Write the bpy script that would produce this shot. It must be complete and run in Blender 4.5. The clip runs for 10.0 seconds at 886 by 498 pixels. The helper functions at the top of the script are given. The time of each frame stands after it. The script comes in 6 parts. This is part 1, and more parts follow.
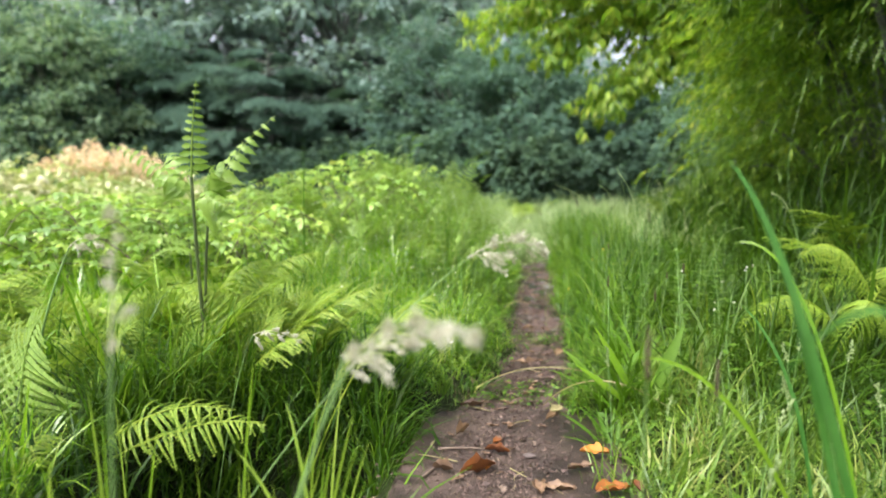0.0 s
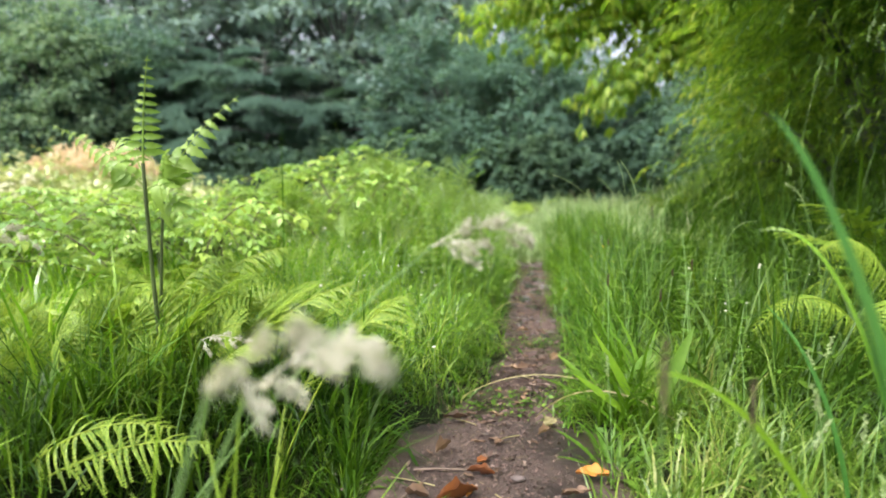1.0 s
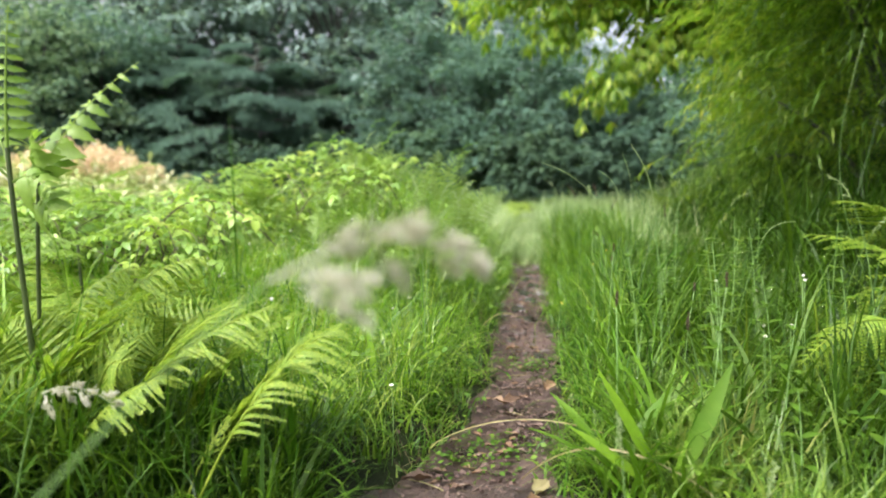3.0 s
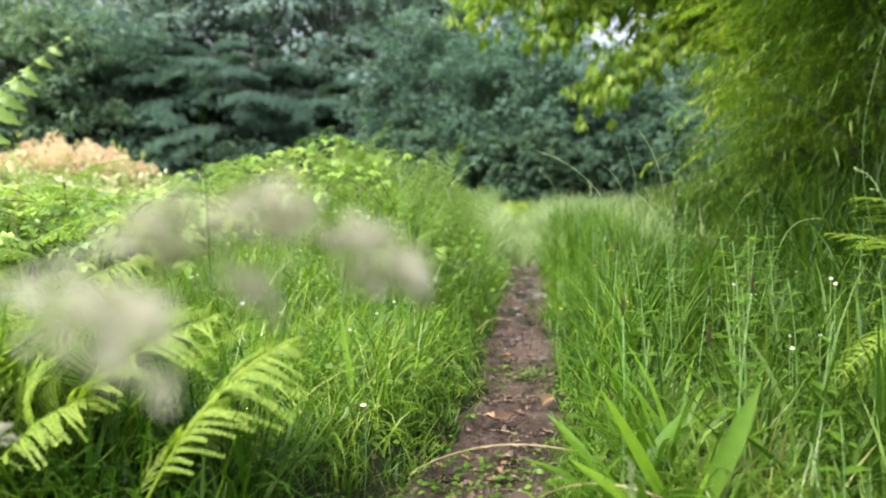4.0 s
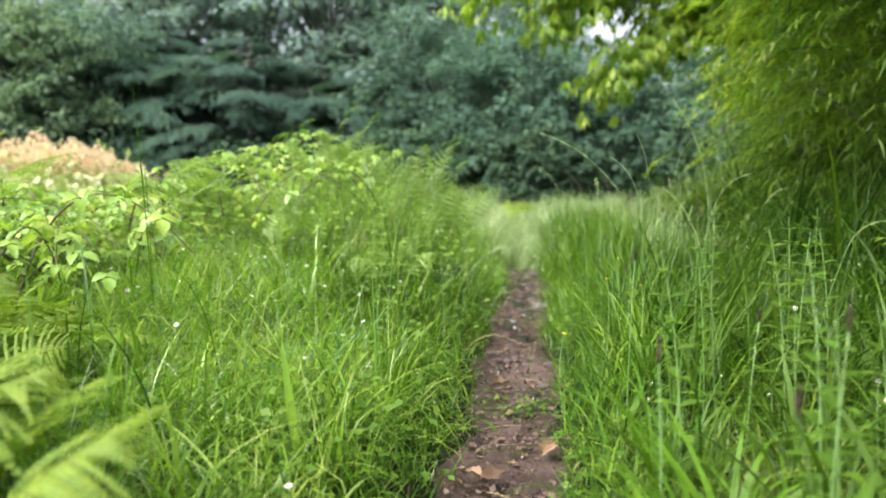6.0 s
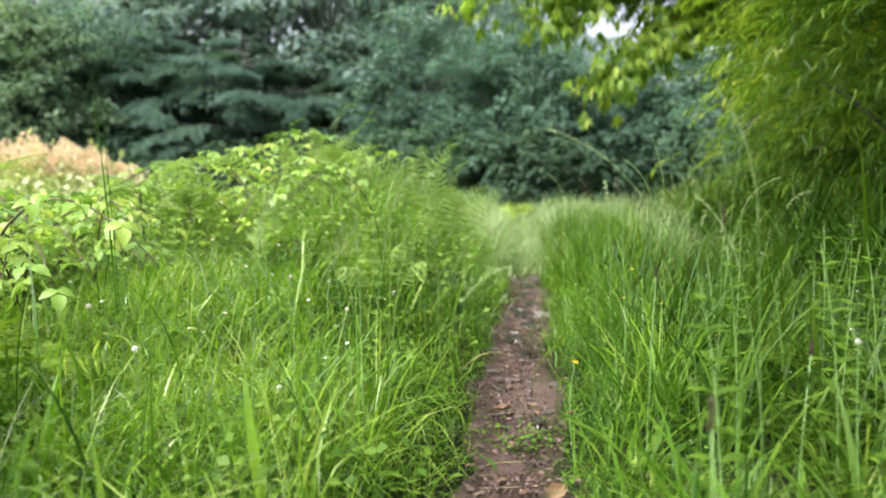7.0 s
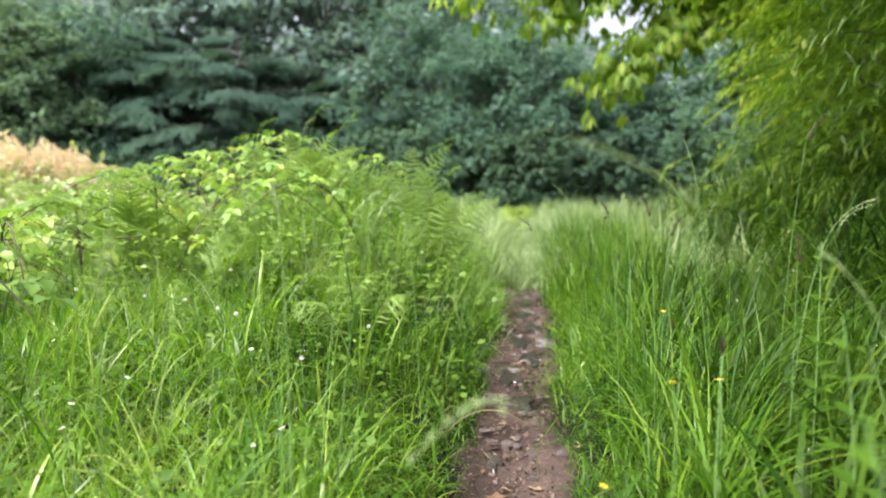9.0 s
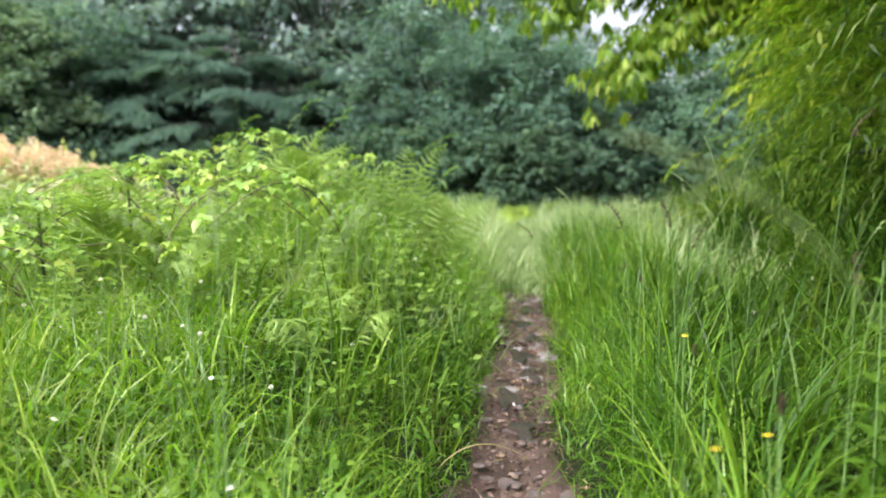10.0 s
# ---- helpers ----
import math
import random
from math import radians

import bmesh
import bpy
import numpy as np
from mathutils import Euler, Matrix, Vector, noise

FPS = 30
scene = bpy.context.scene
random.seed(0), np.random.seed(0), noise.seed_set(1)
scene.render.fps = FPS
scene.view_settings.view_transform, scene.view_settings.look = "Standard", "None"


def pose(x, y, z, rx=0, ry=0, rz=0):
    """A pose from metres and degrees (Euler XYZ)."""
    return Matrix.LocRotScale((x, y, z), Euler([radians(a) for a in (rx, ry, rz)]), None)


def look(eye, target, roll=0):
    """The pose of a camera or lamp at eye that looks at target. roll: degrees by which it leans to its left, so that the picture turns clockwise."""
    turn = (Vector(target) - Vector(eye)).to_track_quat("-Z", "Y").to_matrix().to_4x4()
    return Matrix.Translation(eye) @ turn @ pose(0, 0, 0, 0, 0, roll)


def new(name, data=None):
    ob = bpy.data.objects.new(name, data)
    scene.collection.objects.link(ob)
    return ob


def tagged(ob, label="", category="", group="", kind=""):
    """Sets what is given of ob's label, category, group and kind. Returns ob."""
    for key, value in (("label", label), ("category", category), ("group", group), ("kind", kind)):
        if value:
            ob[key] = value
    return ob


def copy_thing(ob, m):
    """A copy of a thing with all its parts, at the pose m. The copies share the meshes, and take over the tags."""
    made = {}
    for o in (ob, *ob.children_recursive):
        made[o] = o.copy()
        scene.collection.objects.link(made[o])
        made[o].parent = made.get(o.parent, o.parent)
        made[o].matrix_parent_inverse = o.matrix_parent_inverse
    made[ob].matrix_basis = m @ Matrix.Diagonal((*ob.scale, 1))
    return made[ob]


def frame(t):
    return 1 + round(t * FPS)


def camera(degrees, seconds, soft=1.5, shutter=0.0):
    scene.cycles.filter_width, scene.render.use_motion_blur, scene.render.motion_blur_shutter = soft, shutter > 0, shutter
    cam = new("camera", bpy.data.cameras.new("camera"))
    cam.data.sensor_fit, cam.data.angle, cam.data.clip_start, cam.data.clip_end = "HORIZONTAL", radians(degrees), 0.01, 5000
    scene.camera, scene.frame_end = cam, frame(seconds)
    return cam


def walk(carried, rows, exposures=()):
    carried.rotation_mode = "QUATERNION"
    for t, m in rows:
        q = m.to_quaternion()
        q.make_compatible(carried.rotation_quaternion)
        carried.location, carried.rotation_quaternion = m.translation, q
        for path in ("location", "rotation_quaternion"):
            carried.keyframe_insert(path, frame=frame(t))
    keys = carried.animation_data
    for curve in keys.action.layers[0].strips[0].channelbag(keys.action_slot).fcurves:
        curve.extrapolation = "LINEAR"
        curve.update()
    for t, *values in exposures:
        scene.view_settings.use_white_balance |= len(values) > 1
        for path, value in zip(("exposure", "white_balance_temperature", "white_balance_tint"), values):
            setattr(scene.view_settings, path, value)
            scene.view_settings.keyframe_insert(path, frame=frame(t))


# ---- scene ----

# ---- camera and its walk ----
cam = camera(70.8, 10.0, soft=1.9)
METRES, EYE, TILT, LEAN, TURN = 1.8, 0.617, -5.0, 0.0, 0.0
ROWS = [
    (0.0, 0.0, 0.0, 0.0, 0.0, 0.0, 0.0),
    (0.5, 0.0129, 0.0487, -0.0064, -0.01, -0.05, 0.05),
    (1.0, 0.0265, 0.0995, -0.0087, -0.01, 0.06, 0.02),
    (1.5, 0.0406, 0.1524, -0.0089, 0.01, 0.09, 0.08),
    (2.0, 0.0526, 0.2045, -0.0046, -0.0, 0.05, 0.14),
    (2.5, 0.0622, 0.2549, 0.0008, -0.03, 0.01, 0.14),
    (4.0, 0.0909, 0.3953, 0.0022, -0.04, 0.03, 0.14),
    (4.5, 0.1014, 0.4397, 0.0046, -0.02, 0.05, 0.13),
    (5.0, 0.1095, 0.4822, 0.0064, -0.03, 0.07, 0.15),
    (5.5, 0.1161, 0.5279, 0.0079, -0.04, 0.1, 0.18),
    (7.0, 0.1283, 0.6676, 0.0274, -0.02, 0.18, 0.2),
    (7.5, 0.1349, 0.7187, 0.0393, -0.03, 0.2, 0.17),
    (8.0, 0.1417, 0.7695, 0.0512, -0.05, 0.18, 0.19),
    (8.5, 0.1482, 0.8235, 0.0612, -0.07, 0.19, 0.21),
    (9.0, 0.1539, 0.8768, 0.0717, -0.08, 0.17, 0.27),
    (9.5, 0.1606, 0.9258, 0.0839, -0.1, 0.05, 0.27),
    (10.0, 0.1664, 0.9752, 0.0884, -0.11, 0.08, 0.25),
]
walk(cam, [(t, pose(0, 0, EYE, TILT, LEAN, TURN) @ pose(METRES * x, METRES * y, METRES * z, 90 + pitch, roll, yaw)) for t, x, y, z, yaw, pitch, roll in ROWS],
     exposures=[(0.0, 1.7, 6300, 16), (10.0, 1.7, 6300, 16)])
cam.data.dof.use_dof = True
cam.data.dof.focus_distance = 1.45
cam.data.dof.aperture_fstop = 2.5

# ---- light: misty bright overcast, the sun a wide glow ----
world = bpy.data.worlds.new("world")
scene.world = world
world.use_nodes = True
wn = world.node_tree
sky = wn.nodes.new("ShaderNodeTexSky")
sky.sky_type = "NISHITA"
sky.sun_disc = False
sky.sun_elevation = radians(55)
sky.sun_rotation = radians(-132)
sky.air_density = 1.0
sky.dust_density = 6.0
sky.ozone_density = 0.6
wn.nodes["Background"].inputs["Strength"].default_value = 0.15
pale = wn.nodes.new("ShaderNodeHueSaturation")
pale.inputs["Saturation"].default_value = 0.35
wn.links.new(sky.outputs["Color"], pale.inputs["Color"])
wn.links.new(pale.outputs["Color"], wn.nodes["Background"].inputs["Color"])
sun_data = bpy.data.lights.new("sun", "SUN")
sun_data.energy = 1.3
sun_data.angle = radians(40)
sun_data.color = (1.0, 0.96, 0.88)
sun = new("sun", sun_data)
sun.matrix_world = look((-5.0, -4.5, 9.0), (0, 0, 0))


# ---- materials ----
def material(name):
    m = bpy.data.materials.new(name)
    m.use_nodes = True
    return m, m.node_tree, m.node_tree.nodes["Principled BSDF"]


def ramp_node(nt, stops):
    r = nt.nodes.new("ShaderNodeValToRGB")
    r.color_ramp.elements[0].position, r.color_ramp.elements[0].color = stops[0][0], (*stops[0][1], 1)
    r.color_ramp.elements[1].position, r.color_ramp.elements[1].color = stops[-1][0], (*stops[-1][1], 1)
    for p, c in stops[1:-1]:
        e = r.color_ramp.elements.new(p)
        e.color = (*c, 1)
    return r


def noise_node(nt, scale, detail=4.0):
    tc = nt.nodes.new("ShaderNodeNewGeometry")
    n = nt.nodes.new("ShaderNodeTexNoise")
    n.inputs["Scale"].default_value = scale
    n.inputs["Detail"].default_value = detail
    nt.links.new(tc.outputs["Position"], n.inputs["Vector"])
    return n


def mix_rgb(nt, fac, a, b, mode="MIX"):
    m = nt.nodes.new("ShaderNodeMix")
    m.data_type = "RGBA"
    m.blend_type = mode
    for i, v in ((0, fac), (6, a), (7, b)):
        if isinstance(v, (int, float)):
            m.inputs[i].default_value = v
        elif isinstance(v, tuple):
            m.inputs[i].default_value = (*v, 1)
        else:
            nt.links.new(v, m.inputs[i])
    return m.outputs[2]


def leaf_material(name, stops, clear=0.35, rough=0.42, patch=2.0, per_object=False, spec=0.5, vary=0.0):
    """A leaf: coloured by its own chance and by patches, glossy with wet, letting light through."""
    m, nt, b = material(name)
    if per_object:
        chance = nt.nodes.new("ShaderNodeObjectInfo").outputs["Random"]
    else:
        chance = nt.nodes.new("ShaderNodeNewGeometry").outputs["Random Per Island"]
    n = noise_node(nt, patch, 3.0)
    f = nt.nodes.new("ShaderNodeMath")
    f.operation = "MULTIPLY_ADD"
    nt.links.new(n.outputs["Fac"], f.inputs[0])
    f.inputs[1].default_value = 0.9
    f2 = nt.nodes.new("ShaderNodeMath")
    f2.operation = "MULTIPLY_ADD"
    nt.links.new(chance, f2.inputs[0])
    f2.inputs[1].default_value = 0.7
    f2.inputs[2].default_value = -0.3
    nt.links.new(f2.outputs[0], f.inputs[2])
    r = ramp_node(nt, stops)
    nt.links.new(f.outputs[0], r.inputs["Fac"])
    fine = noise_node(nt, 90.0, 2.0)
    col = mix_rgb(nt, 0.35, r.outputs["Color"], mix_rgb(nt, fine.outputs["Fac"], (0.35, 0.35, 0.35), (1.3, 1.3, 1.2)), "MULTIPLY")
    if vary:
        own = nt.nodes.new("ShaderNodeObjectInfo")
        tone = mix_rgb(nt, own.outputs["Random"], (1 - vary, 1 - vary, 1 - vary), (1 + 1.2 * vary, 1 + vary, 1 + 0.5 * vary))
        col = mix_rgb(nt, 1.0, col, tone, "MULTIPLY")
    nt.links.new(col, b.inputs["Base Color"])
    b.inputs["Roughness"].default_value = rough
    b.inputs["Specular IOR Level"].default_value = spec
    tr = nt.nodes.new("ShaderNodeBsdfTranslucent")
    warm = mix_rgb(nt, 0.6, col, (1.25, 1.3, 0.55), "MULTIPLY")
    nt.links.new(warm, tr.inputs["Color"])
    mx = nt.nodes.new("ShaderNodeMixShader")
    mx.inputs[0].default_value = clear
    nt.links.new(b.outputs[0], mx.inputs[1])
    nt.links.new(tr.outputs[0], mx.inputs[2])
    nt.links.new(mx.outputs[0], nt.nodes["Material Output"].inputs["Surface"])
    return m


def solid_material(name, stops, scale, rough, bump=0.3, fine=None, spec=0.4):
    m, nt, b = material(name)
    n = noise_node(nt, scale, 6.0)
    r = ramp_node(nt, stops)
    nt.links.new(n.outputs["Fac"], r.inputs["Fac"])
    n2 = noise_node(nt, fine or scale * 9, 5.0)
    col = mix_rgb(nt, 0.5, r.outputs["Color"], mix_rgb(nt, n2.outputs["Fac"], (0.3, 0.3, 0.3), (1.6, 1.6, 1.6)), "MULTIPLY")
    nt.links.new(col, b.inputs["Base Color"])
    b.inputs["Roughness"].default_value = rough
    b.inputs["Specular IOR Level"].default_value = spec
    bp = nt.nodes.new("ShaderNodeBump")
    bp.inputs["Strength"].default_value = bump
    bp.inputs["Distance"].default_value = 0.01
    nt.links.new(n2.outputs["Fac"], bp.inputs["Height"])
    nt.links.new(bp.outputs["Normal"], b.inputs["Normal"])
    return m


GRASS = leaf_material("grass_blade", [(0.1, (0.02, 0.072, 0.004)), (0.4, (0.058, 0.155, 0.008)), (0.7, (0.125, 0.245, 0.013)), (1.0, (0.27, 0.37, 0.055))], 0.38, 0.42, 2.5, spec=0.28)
BANK = leaf_material("bank_blade", [(0.1, (0.052, 0.14, 0.008)), (0.4, (0.132, 0.29, 0.015)), (0.7, (0.25, 0.42, 0.032)), (1.0, (0.44, 0.53, 0.15))], 0.44, 0.27, 2.5, spec=0.6)
MEADOW = leaf_material("mound_blade", [(0.1, (0.1, 0.25, 0.012)), (0.45, (0.185, 0.38, 0.025)), (0.75, (0.29, 0.48, 0.05)), (1.0, (0.45, 0.55, 0.15))], 0.5, 0.32, 2.0, spec=0.5)
TURF = leaf_material("turf_blade", [(0.1, (0.044, 0.108, 0.01)), (0.45, (0.105, 0.205, 0.017)), (0.75, (0.185, 0.29, 0.035)), (1.0, (0.35, 0.34, 0.12))], 0.35, 0.42, 4.0)
PALE = leaf_material("pale_grass", [(0.1, (0.15, 0.25, 0.08)), (0.5, (0.29, 0.41, 0.17)), (0.85, (0.42, 0.5, 0.27)), (1.0, (0.5, 0.52, 0.33))], 0.38, 0.5, 0.8)
BLUEGREEN = leaf_material("broad_blade", [(0.0, (0.02, 0.08, 0.01)), (0.5, (0.04, 0.14, 0.018)), (1.0, (0.08, 0.2, 0.035))], 0.3, 0.5, 6.0, spec=0.35)
# Sedge green, also the darkened grass tone put where shade falls.
SEDGE_SHADE = leaf_material("sedge_shade_blade", [(0.1, (0.013, 0.045, 0.003)), (0.5, (0.04, 0.10, 0.006)), (0.85, (0.085, 0.17, 0.011)), (1.0, (0.16, 0.23, 0.025))], 0.4, 0.45, 1.5, spec=0.25)
FERN = leaf_material("fern_leaf", [(0.0, (0.085, 0.185, 0.012)), (0.45, (0.185, 0.31, 0.022)), (1.0, (0.34, 0.44, 0.05))], 0.4, 0.5, 4.0)
BRACKEN = leaf_material("bracken_leaf", [(0.0, (0.13, 0.25, 0.035)), (0.5, (0.22, 0.35, 0.055)), (1.0, (0.25, 0.38, 0.08))], 0.42, 0.45, 4.0)
BRAMBLE = leaf_material("bramble_leaf", [(0.0, (0.1, 0.215, 0.04)), (0.4, (0.21, 0.37, 0.055)), (0.75, (0.32, 0.47, 0.07)), (1.0, (0.43, 0.52, 0.1))], 0.42, 0.38, 2.0, True, 0.5)
HERB = leaf_material("herb_leaf", [(0.0, (0.035, 0.095, 0.008)), (0.5, (0.08, 0.175, 0.014)), (1.0, (0.17, 0.28, 0.03))], 0.36, 0.45, 5.0, spec=0.3)
WILLOW = leaf_material("hanging_leaf", [(0.1, (0.09, 0.20, 0.012)), (0.4, (0.2, 0.36, 0.025)), (0.7, (0.36, 0.5, 0.045)), (1.0, (0.56, 0.58, 0.09))], 0.62, 0.42, 1.0)
# Darker copy of hanging_leaf: shade within the shrubs put into colour.
THICKET_SHADE = leaf_material("thicket_shade_leaf", [(0.1, (0.036, 0.095, 0.008)), (0.45, (0.085, 0.18, 0.013)), (0.75, (0.16, 0.27, 0.022)), (1.0, (0.28, 0.36, 0.045))], 0.58, 0.42, 1.0)
# Leaf colour shifted to grey-blue: mist over the wood put into the base colour.
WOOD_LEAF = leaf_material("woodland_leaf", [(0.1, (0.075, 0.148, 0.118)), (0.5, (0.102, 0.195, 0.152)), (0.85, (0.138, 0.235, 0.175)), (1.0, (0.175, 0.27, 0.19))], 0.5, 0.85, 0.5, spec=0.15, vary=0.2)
YOUNG_LEAF = leaf_material("young_woodland_leaf", [(0.1, (0.13, 0.22, 0.14)), (0.5, (0.185, 0.29, 0.18)), (1.0, (0.26, 0.36, 0.22))], 0.5, 0.8, 0.5, spec=0.15)
# Back row: haze of the greater distance put in as paler, bluer leaves.
HAZED = leaf_material("hazed_woodland_leaf", [(0.1, (0.16, 0.255, 0.25)), (0.5, (0.2, 0.3, 0.285)), (1.0, (0.245, 0.345, 0.325))], 0.5, 0.8, 0.4, spec=0.2, vary=0.12)
# Darkened woodland leaf: gloom at the foot of the wood put into colour.
SHADED_BUSH = leaf_material("shaded_bush_leaf", [(0.1, (0.026, 0.062, 0.04)), (0.5, (0.048, 0.098, 0.06)), (1.0, (0.088, 0.155, 0.082))], 0.4, 0.7, 0.6, spec=0.2, vary=0.2)
# Needles greyed and blued in colour for the same mist.
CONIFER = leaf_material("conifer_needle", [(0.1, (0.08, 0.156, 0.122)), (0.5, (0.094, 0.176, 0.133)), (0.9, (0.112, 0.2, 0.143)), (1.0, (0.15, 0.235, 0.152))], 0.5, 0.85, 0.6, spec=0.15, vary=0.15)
PLUME = leaf_material("plume", [(0.0, (0.6, 0.42, 0.30)), (0.5, (0.76, 0.58, 0.44)), (1.0, (0.85, 0.74, 0.6))], 0.35, 0.7, 3.0)
CREAM = leaf_material("cream_leaf", [(0.0, (0.14, 0.24, 0.05)), (0.4, (0.34, 0.42, 0.14)), (0.75, (0.55, 0.55, 0.34)), (1.0, (0.7, 0.66, 0.5))], 0.3, 0.5, 2.0)
SEED = leaf_material("grass_spikelet", [(0.0, (0.34, 0.36, 0.25)), (0.5, (0.49, 0.49, 0.39)), (1.0, (0.63, 0.62, 0.53))], 0.4, 0.6, 20.0)
BROWN_HEAD = leaf_material("plantain_spikelet", [(0.0, (0.025, 0.018, 0.01)), (0.6, (0.07, 0.047, 0.026)), (1.0, (0.18, 0.13, 0.07))], 0.05, 0.7, 20.0)
STEM = leaf_material("green_stem", [(0.0, (0.09, 0.19, 0.05)), (0.6, (0.17, 0.3, 0.09)), (1.0, (0.24, 0.36, 0.14))], 0.2, 0.45, 8.0)
BROWN_STEM = leaf_material("bracken_stem", [(0.0, (0.03, 0.035, 0.012)), (0.5, (0.045, 0.07, 0.018)), (1.0, (0.09, 0.13, 0.035))], 0.1, 0.45, 12.0)
DRY = leaf_material("dry_blade", [(0.0, (0.2, 0.17, 0.07)), (1.0, (0.36, 0.33, 0.16))], 0.25, 0.6, 8.0)
DEAD = leaf_material("dead_blade", [(0.0, (0.05, 0.035, 0.018)), (0.5, (0.13, 0.10, 0.045)), (1.0, (0.26, 0.22, 0.11))], 0.2, 0.7, 12.0)
CANE = solid_material("bramble_cane", [(0.3, (0.04, 0.035, 0.015)), (0.7, (0.10, 0.075, 0.035))], 20, 0.6)
# Lightened grey, to lift the dark gaps of the wood as mist would.
BARK = solid_material("bark", [(0.3, (0.05, 0.052, 0.046)), (0.7, (0.12, 0.125, 0.11))], 6, 0.85, 0.8)
PETAL = leaf_material("white_petal", [(0.0, (0.78, 0.76, 0.74)), (1.0, (0.85, 0.83, 0.82))], 0.25, 0.6, 20.0)
YELLOW = leaf_material("yellow_petal", [(0.0, (0.75, 0.5, 0.02)), (1.0, (0.85, 0.68, 0.05))], 0.25, 0.4, 20.0)
TAN = leaf_material("dry_leaf", [(0.1, (0.07, 0.04, 0.022)), (0.5, (0.16, 0.095, 0.05)), (1.0, (0.27, 0.18, 0.10))], 0.1, 0.6, 26.0, True)
FALLEN = leaf_material("fallen_leaf", [(0.1, (0.08, 0.03, 0.014)), (0.4, (0.22, 0.075, 0.016)), (0.75, (0.36, 0.14, 0.02)), (1.0, (0.46, 0.2, 0.03))], 0.1, 0.6, 26.0, True, 0.3)
CRUMB = leaf_material("soil_crumb", [(0.0, (0.025, 0.015, 0.012)), (0.5, (0.09, 0.055, 0.042)), (0.85, (0.16, 0.11, 0.085)), (1.0, (0.3, 0.22, 0.15))], 0.02, 0.7, 30.0)
PALE_STONE = solid_material("pale_stone", [(0.3, (0.04, 0.03, 0.028)), (0.7, (0.125, 0.098, 0.09))], 40, 0.36, spec=0.45)
# Wet stone whose sky shine is partly put in as a paler colour.
WET_SHEEN_STONE = solid_material("wet_sheen_stone", [(0.3, (0.1, 0.09, 0.088)), (0.7, (0.3, 0.28, 0.27))], 40, 0.15, spec=0.7)
STONE = solid_material("pebble", [(0.3, (0.045, 0.033, 0.028)), (0.7, (0.12, 0.095, 0.082))], 40, 0.6)
TWIG = solid_material("twig", [(0.3, (0.08, 0.055, 0.04)), (0.7, (0.2, 0.15, 0.11))], 40, 0.7)


DROP, nt, b = material("water_drop")
b.inputs["Base Color"].default_value = (1, 1, 1, 1)
b.inputs["Transmission Weight"].default_value = 1.0
b.inputs["Roughness"].default_value = 0.02
b.inputs["IOR"].default_value = 1.33


def soil_material(name, dark, mid, pale, low=0.6, spec=0.4, bump=0.9):
    m, nt, b = material(name)
    n1 = noise_node(nt, 5.0, 6.0)
    n2 = noise_node(nt, 60.0, 6.0)
    n3 = noise_node(nt, 230.0, 3.0)
    r = ramp_node(nt, [(0.3, dark), (0.52, mid), (0.75, pale)])
    nt.links.new(n1.outputs["Fac"], r.inputs["Fac"])
    c = mix_rgb(nt, 0.7, r.outputs["Color"], mix_rgb(nt, n2.outputs["Fac"], (0.25, 0.25, 0.25), (1.7, 1.65, 1.6)), "MULTIPLY")
    c = mix_rgb(nt, 0.5, c, mix_rgb(nt, n3.outputs["Fac"], (0.3, 0.3, 0.3), (1.7, 1.7, 1.7)), "MULTIPLY")
    nt.links.new(c, b.inputs["Base Color"])
    wet = ramp_node(nt, [(0.4, (low, low, low)), (0.62, (0.9, 0.9, 0.9))])
    nt.links.new(n1.outputs["Fac"], wet.inputs["Fac"])
    nt.links.new(wet.outputs["Color"], b.inputs["Roughness"])
    h = mix_rgb(nt, 0.5, n2.outputs["Fac"], n3.outputs["Fac"])
    b.inputs["Specular IOR Level"].default_value = spec
    bp = nt.nodes.new("ShaderNodeBump")
    bp.inputs["Strength"].default_value = bump
    bp.inputs["Distance"].default_value = 0.01
    nt.links.new(h, bp.inputs["Height"])
    nt.links.new(bp.outputs["Normal"], b.inputs["Normal"])
    return m


SOIL = soil_material("path_soil", (0.014, 0.0085, 0.0065), (0.046, 0.0275, 0.0205), (0.11, 0.076, 0.06), 0.2)
SLAB = soil_material("slab_stone", (0.013, 0.009, 0.0068), (0.047, 0.032, 0.0235), (0.11, 0.08, 0.06), 0.4)
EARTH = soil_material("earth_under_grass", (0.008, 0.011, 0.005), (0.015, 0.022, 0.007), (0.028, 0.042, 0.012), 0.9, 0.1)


# ---- mesh tools ----
rng = np.random.default_rng(7)


def np_mesh(name, chunks, smooth=False):
    """One mesh out of several (vertices, equal-sided faces) chunks."""
    me = bpy.data.meshes.new(name)
    vs, idx, starts, off, run = [], [], [], 0, 0
    for v, f in chunks:
        v, f = np.asarray(v, float), np.asarray(f, int)
        vs.append(v)
        idx.append((f + off).ravel())
        starts.append(run + np.arange(len(f)) * f.shape[1])
        off += len(v)
        run += f.size
    v, i, s = np.concatenate(vs), np.concatenate(idx), np.concatenate(starts)
    me.vertices.add(len(v))
    me.vertices.foreach_set("co", v.astype(np.float32).ravel())
    me.loops.add(len(i))
    me.loops.foreach_set("vertex_index", i.astype(np.int32))
    me.polygons.add(len(s))
    me.polygons.foreach_set("loop_start", s.astype(np.int32))
    me.update(calc_edges=True)
    if smooth:
        me.polygons.foreach_set("use_smooth", np.ones(len(s), bool))
    return me


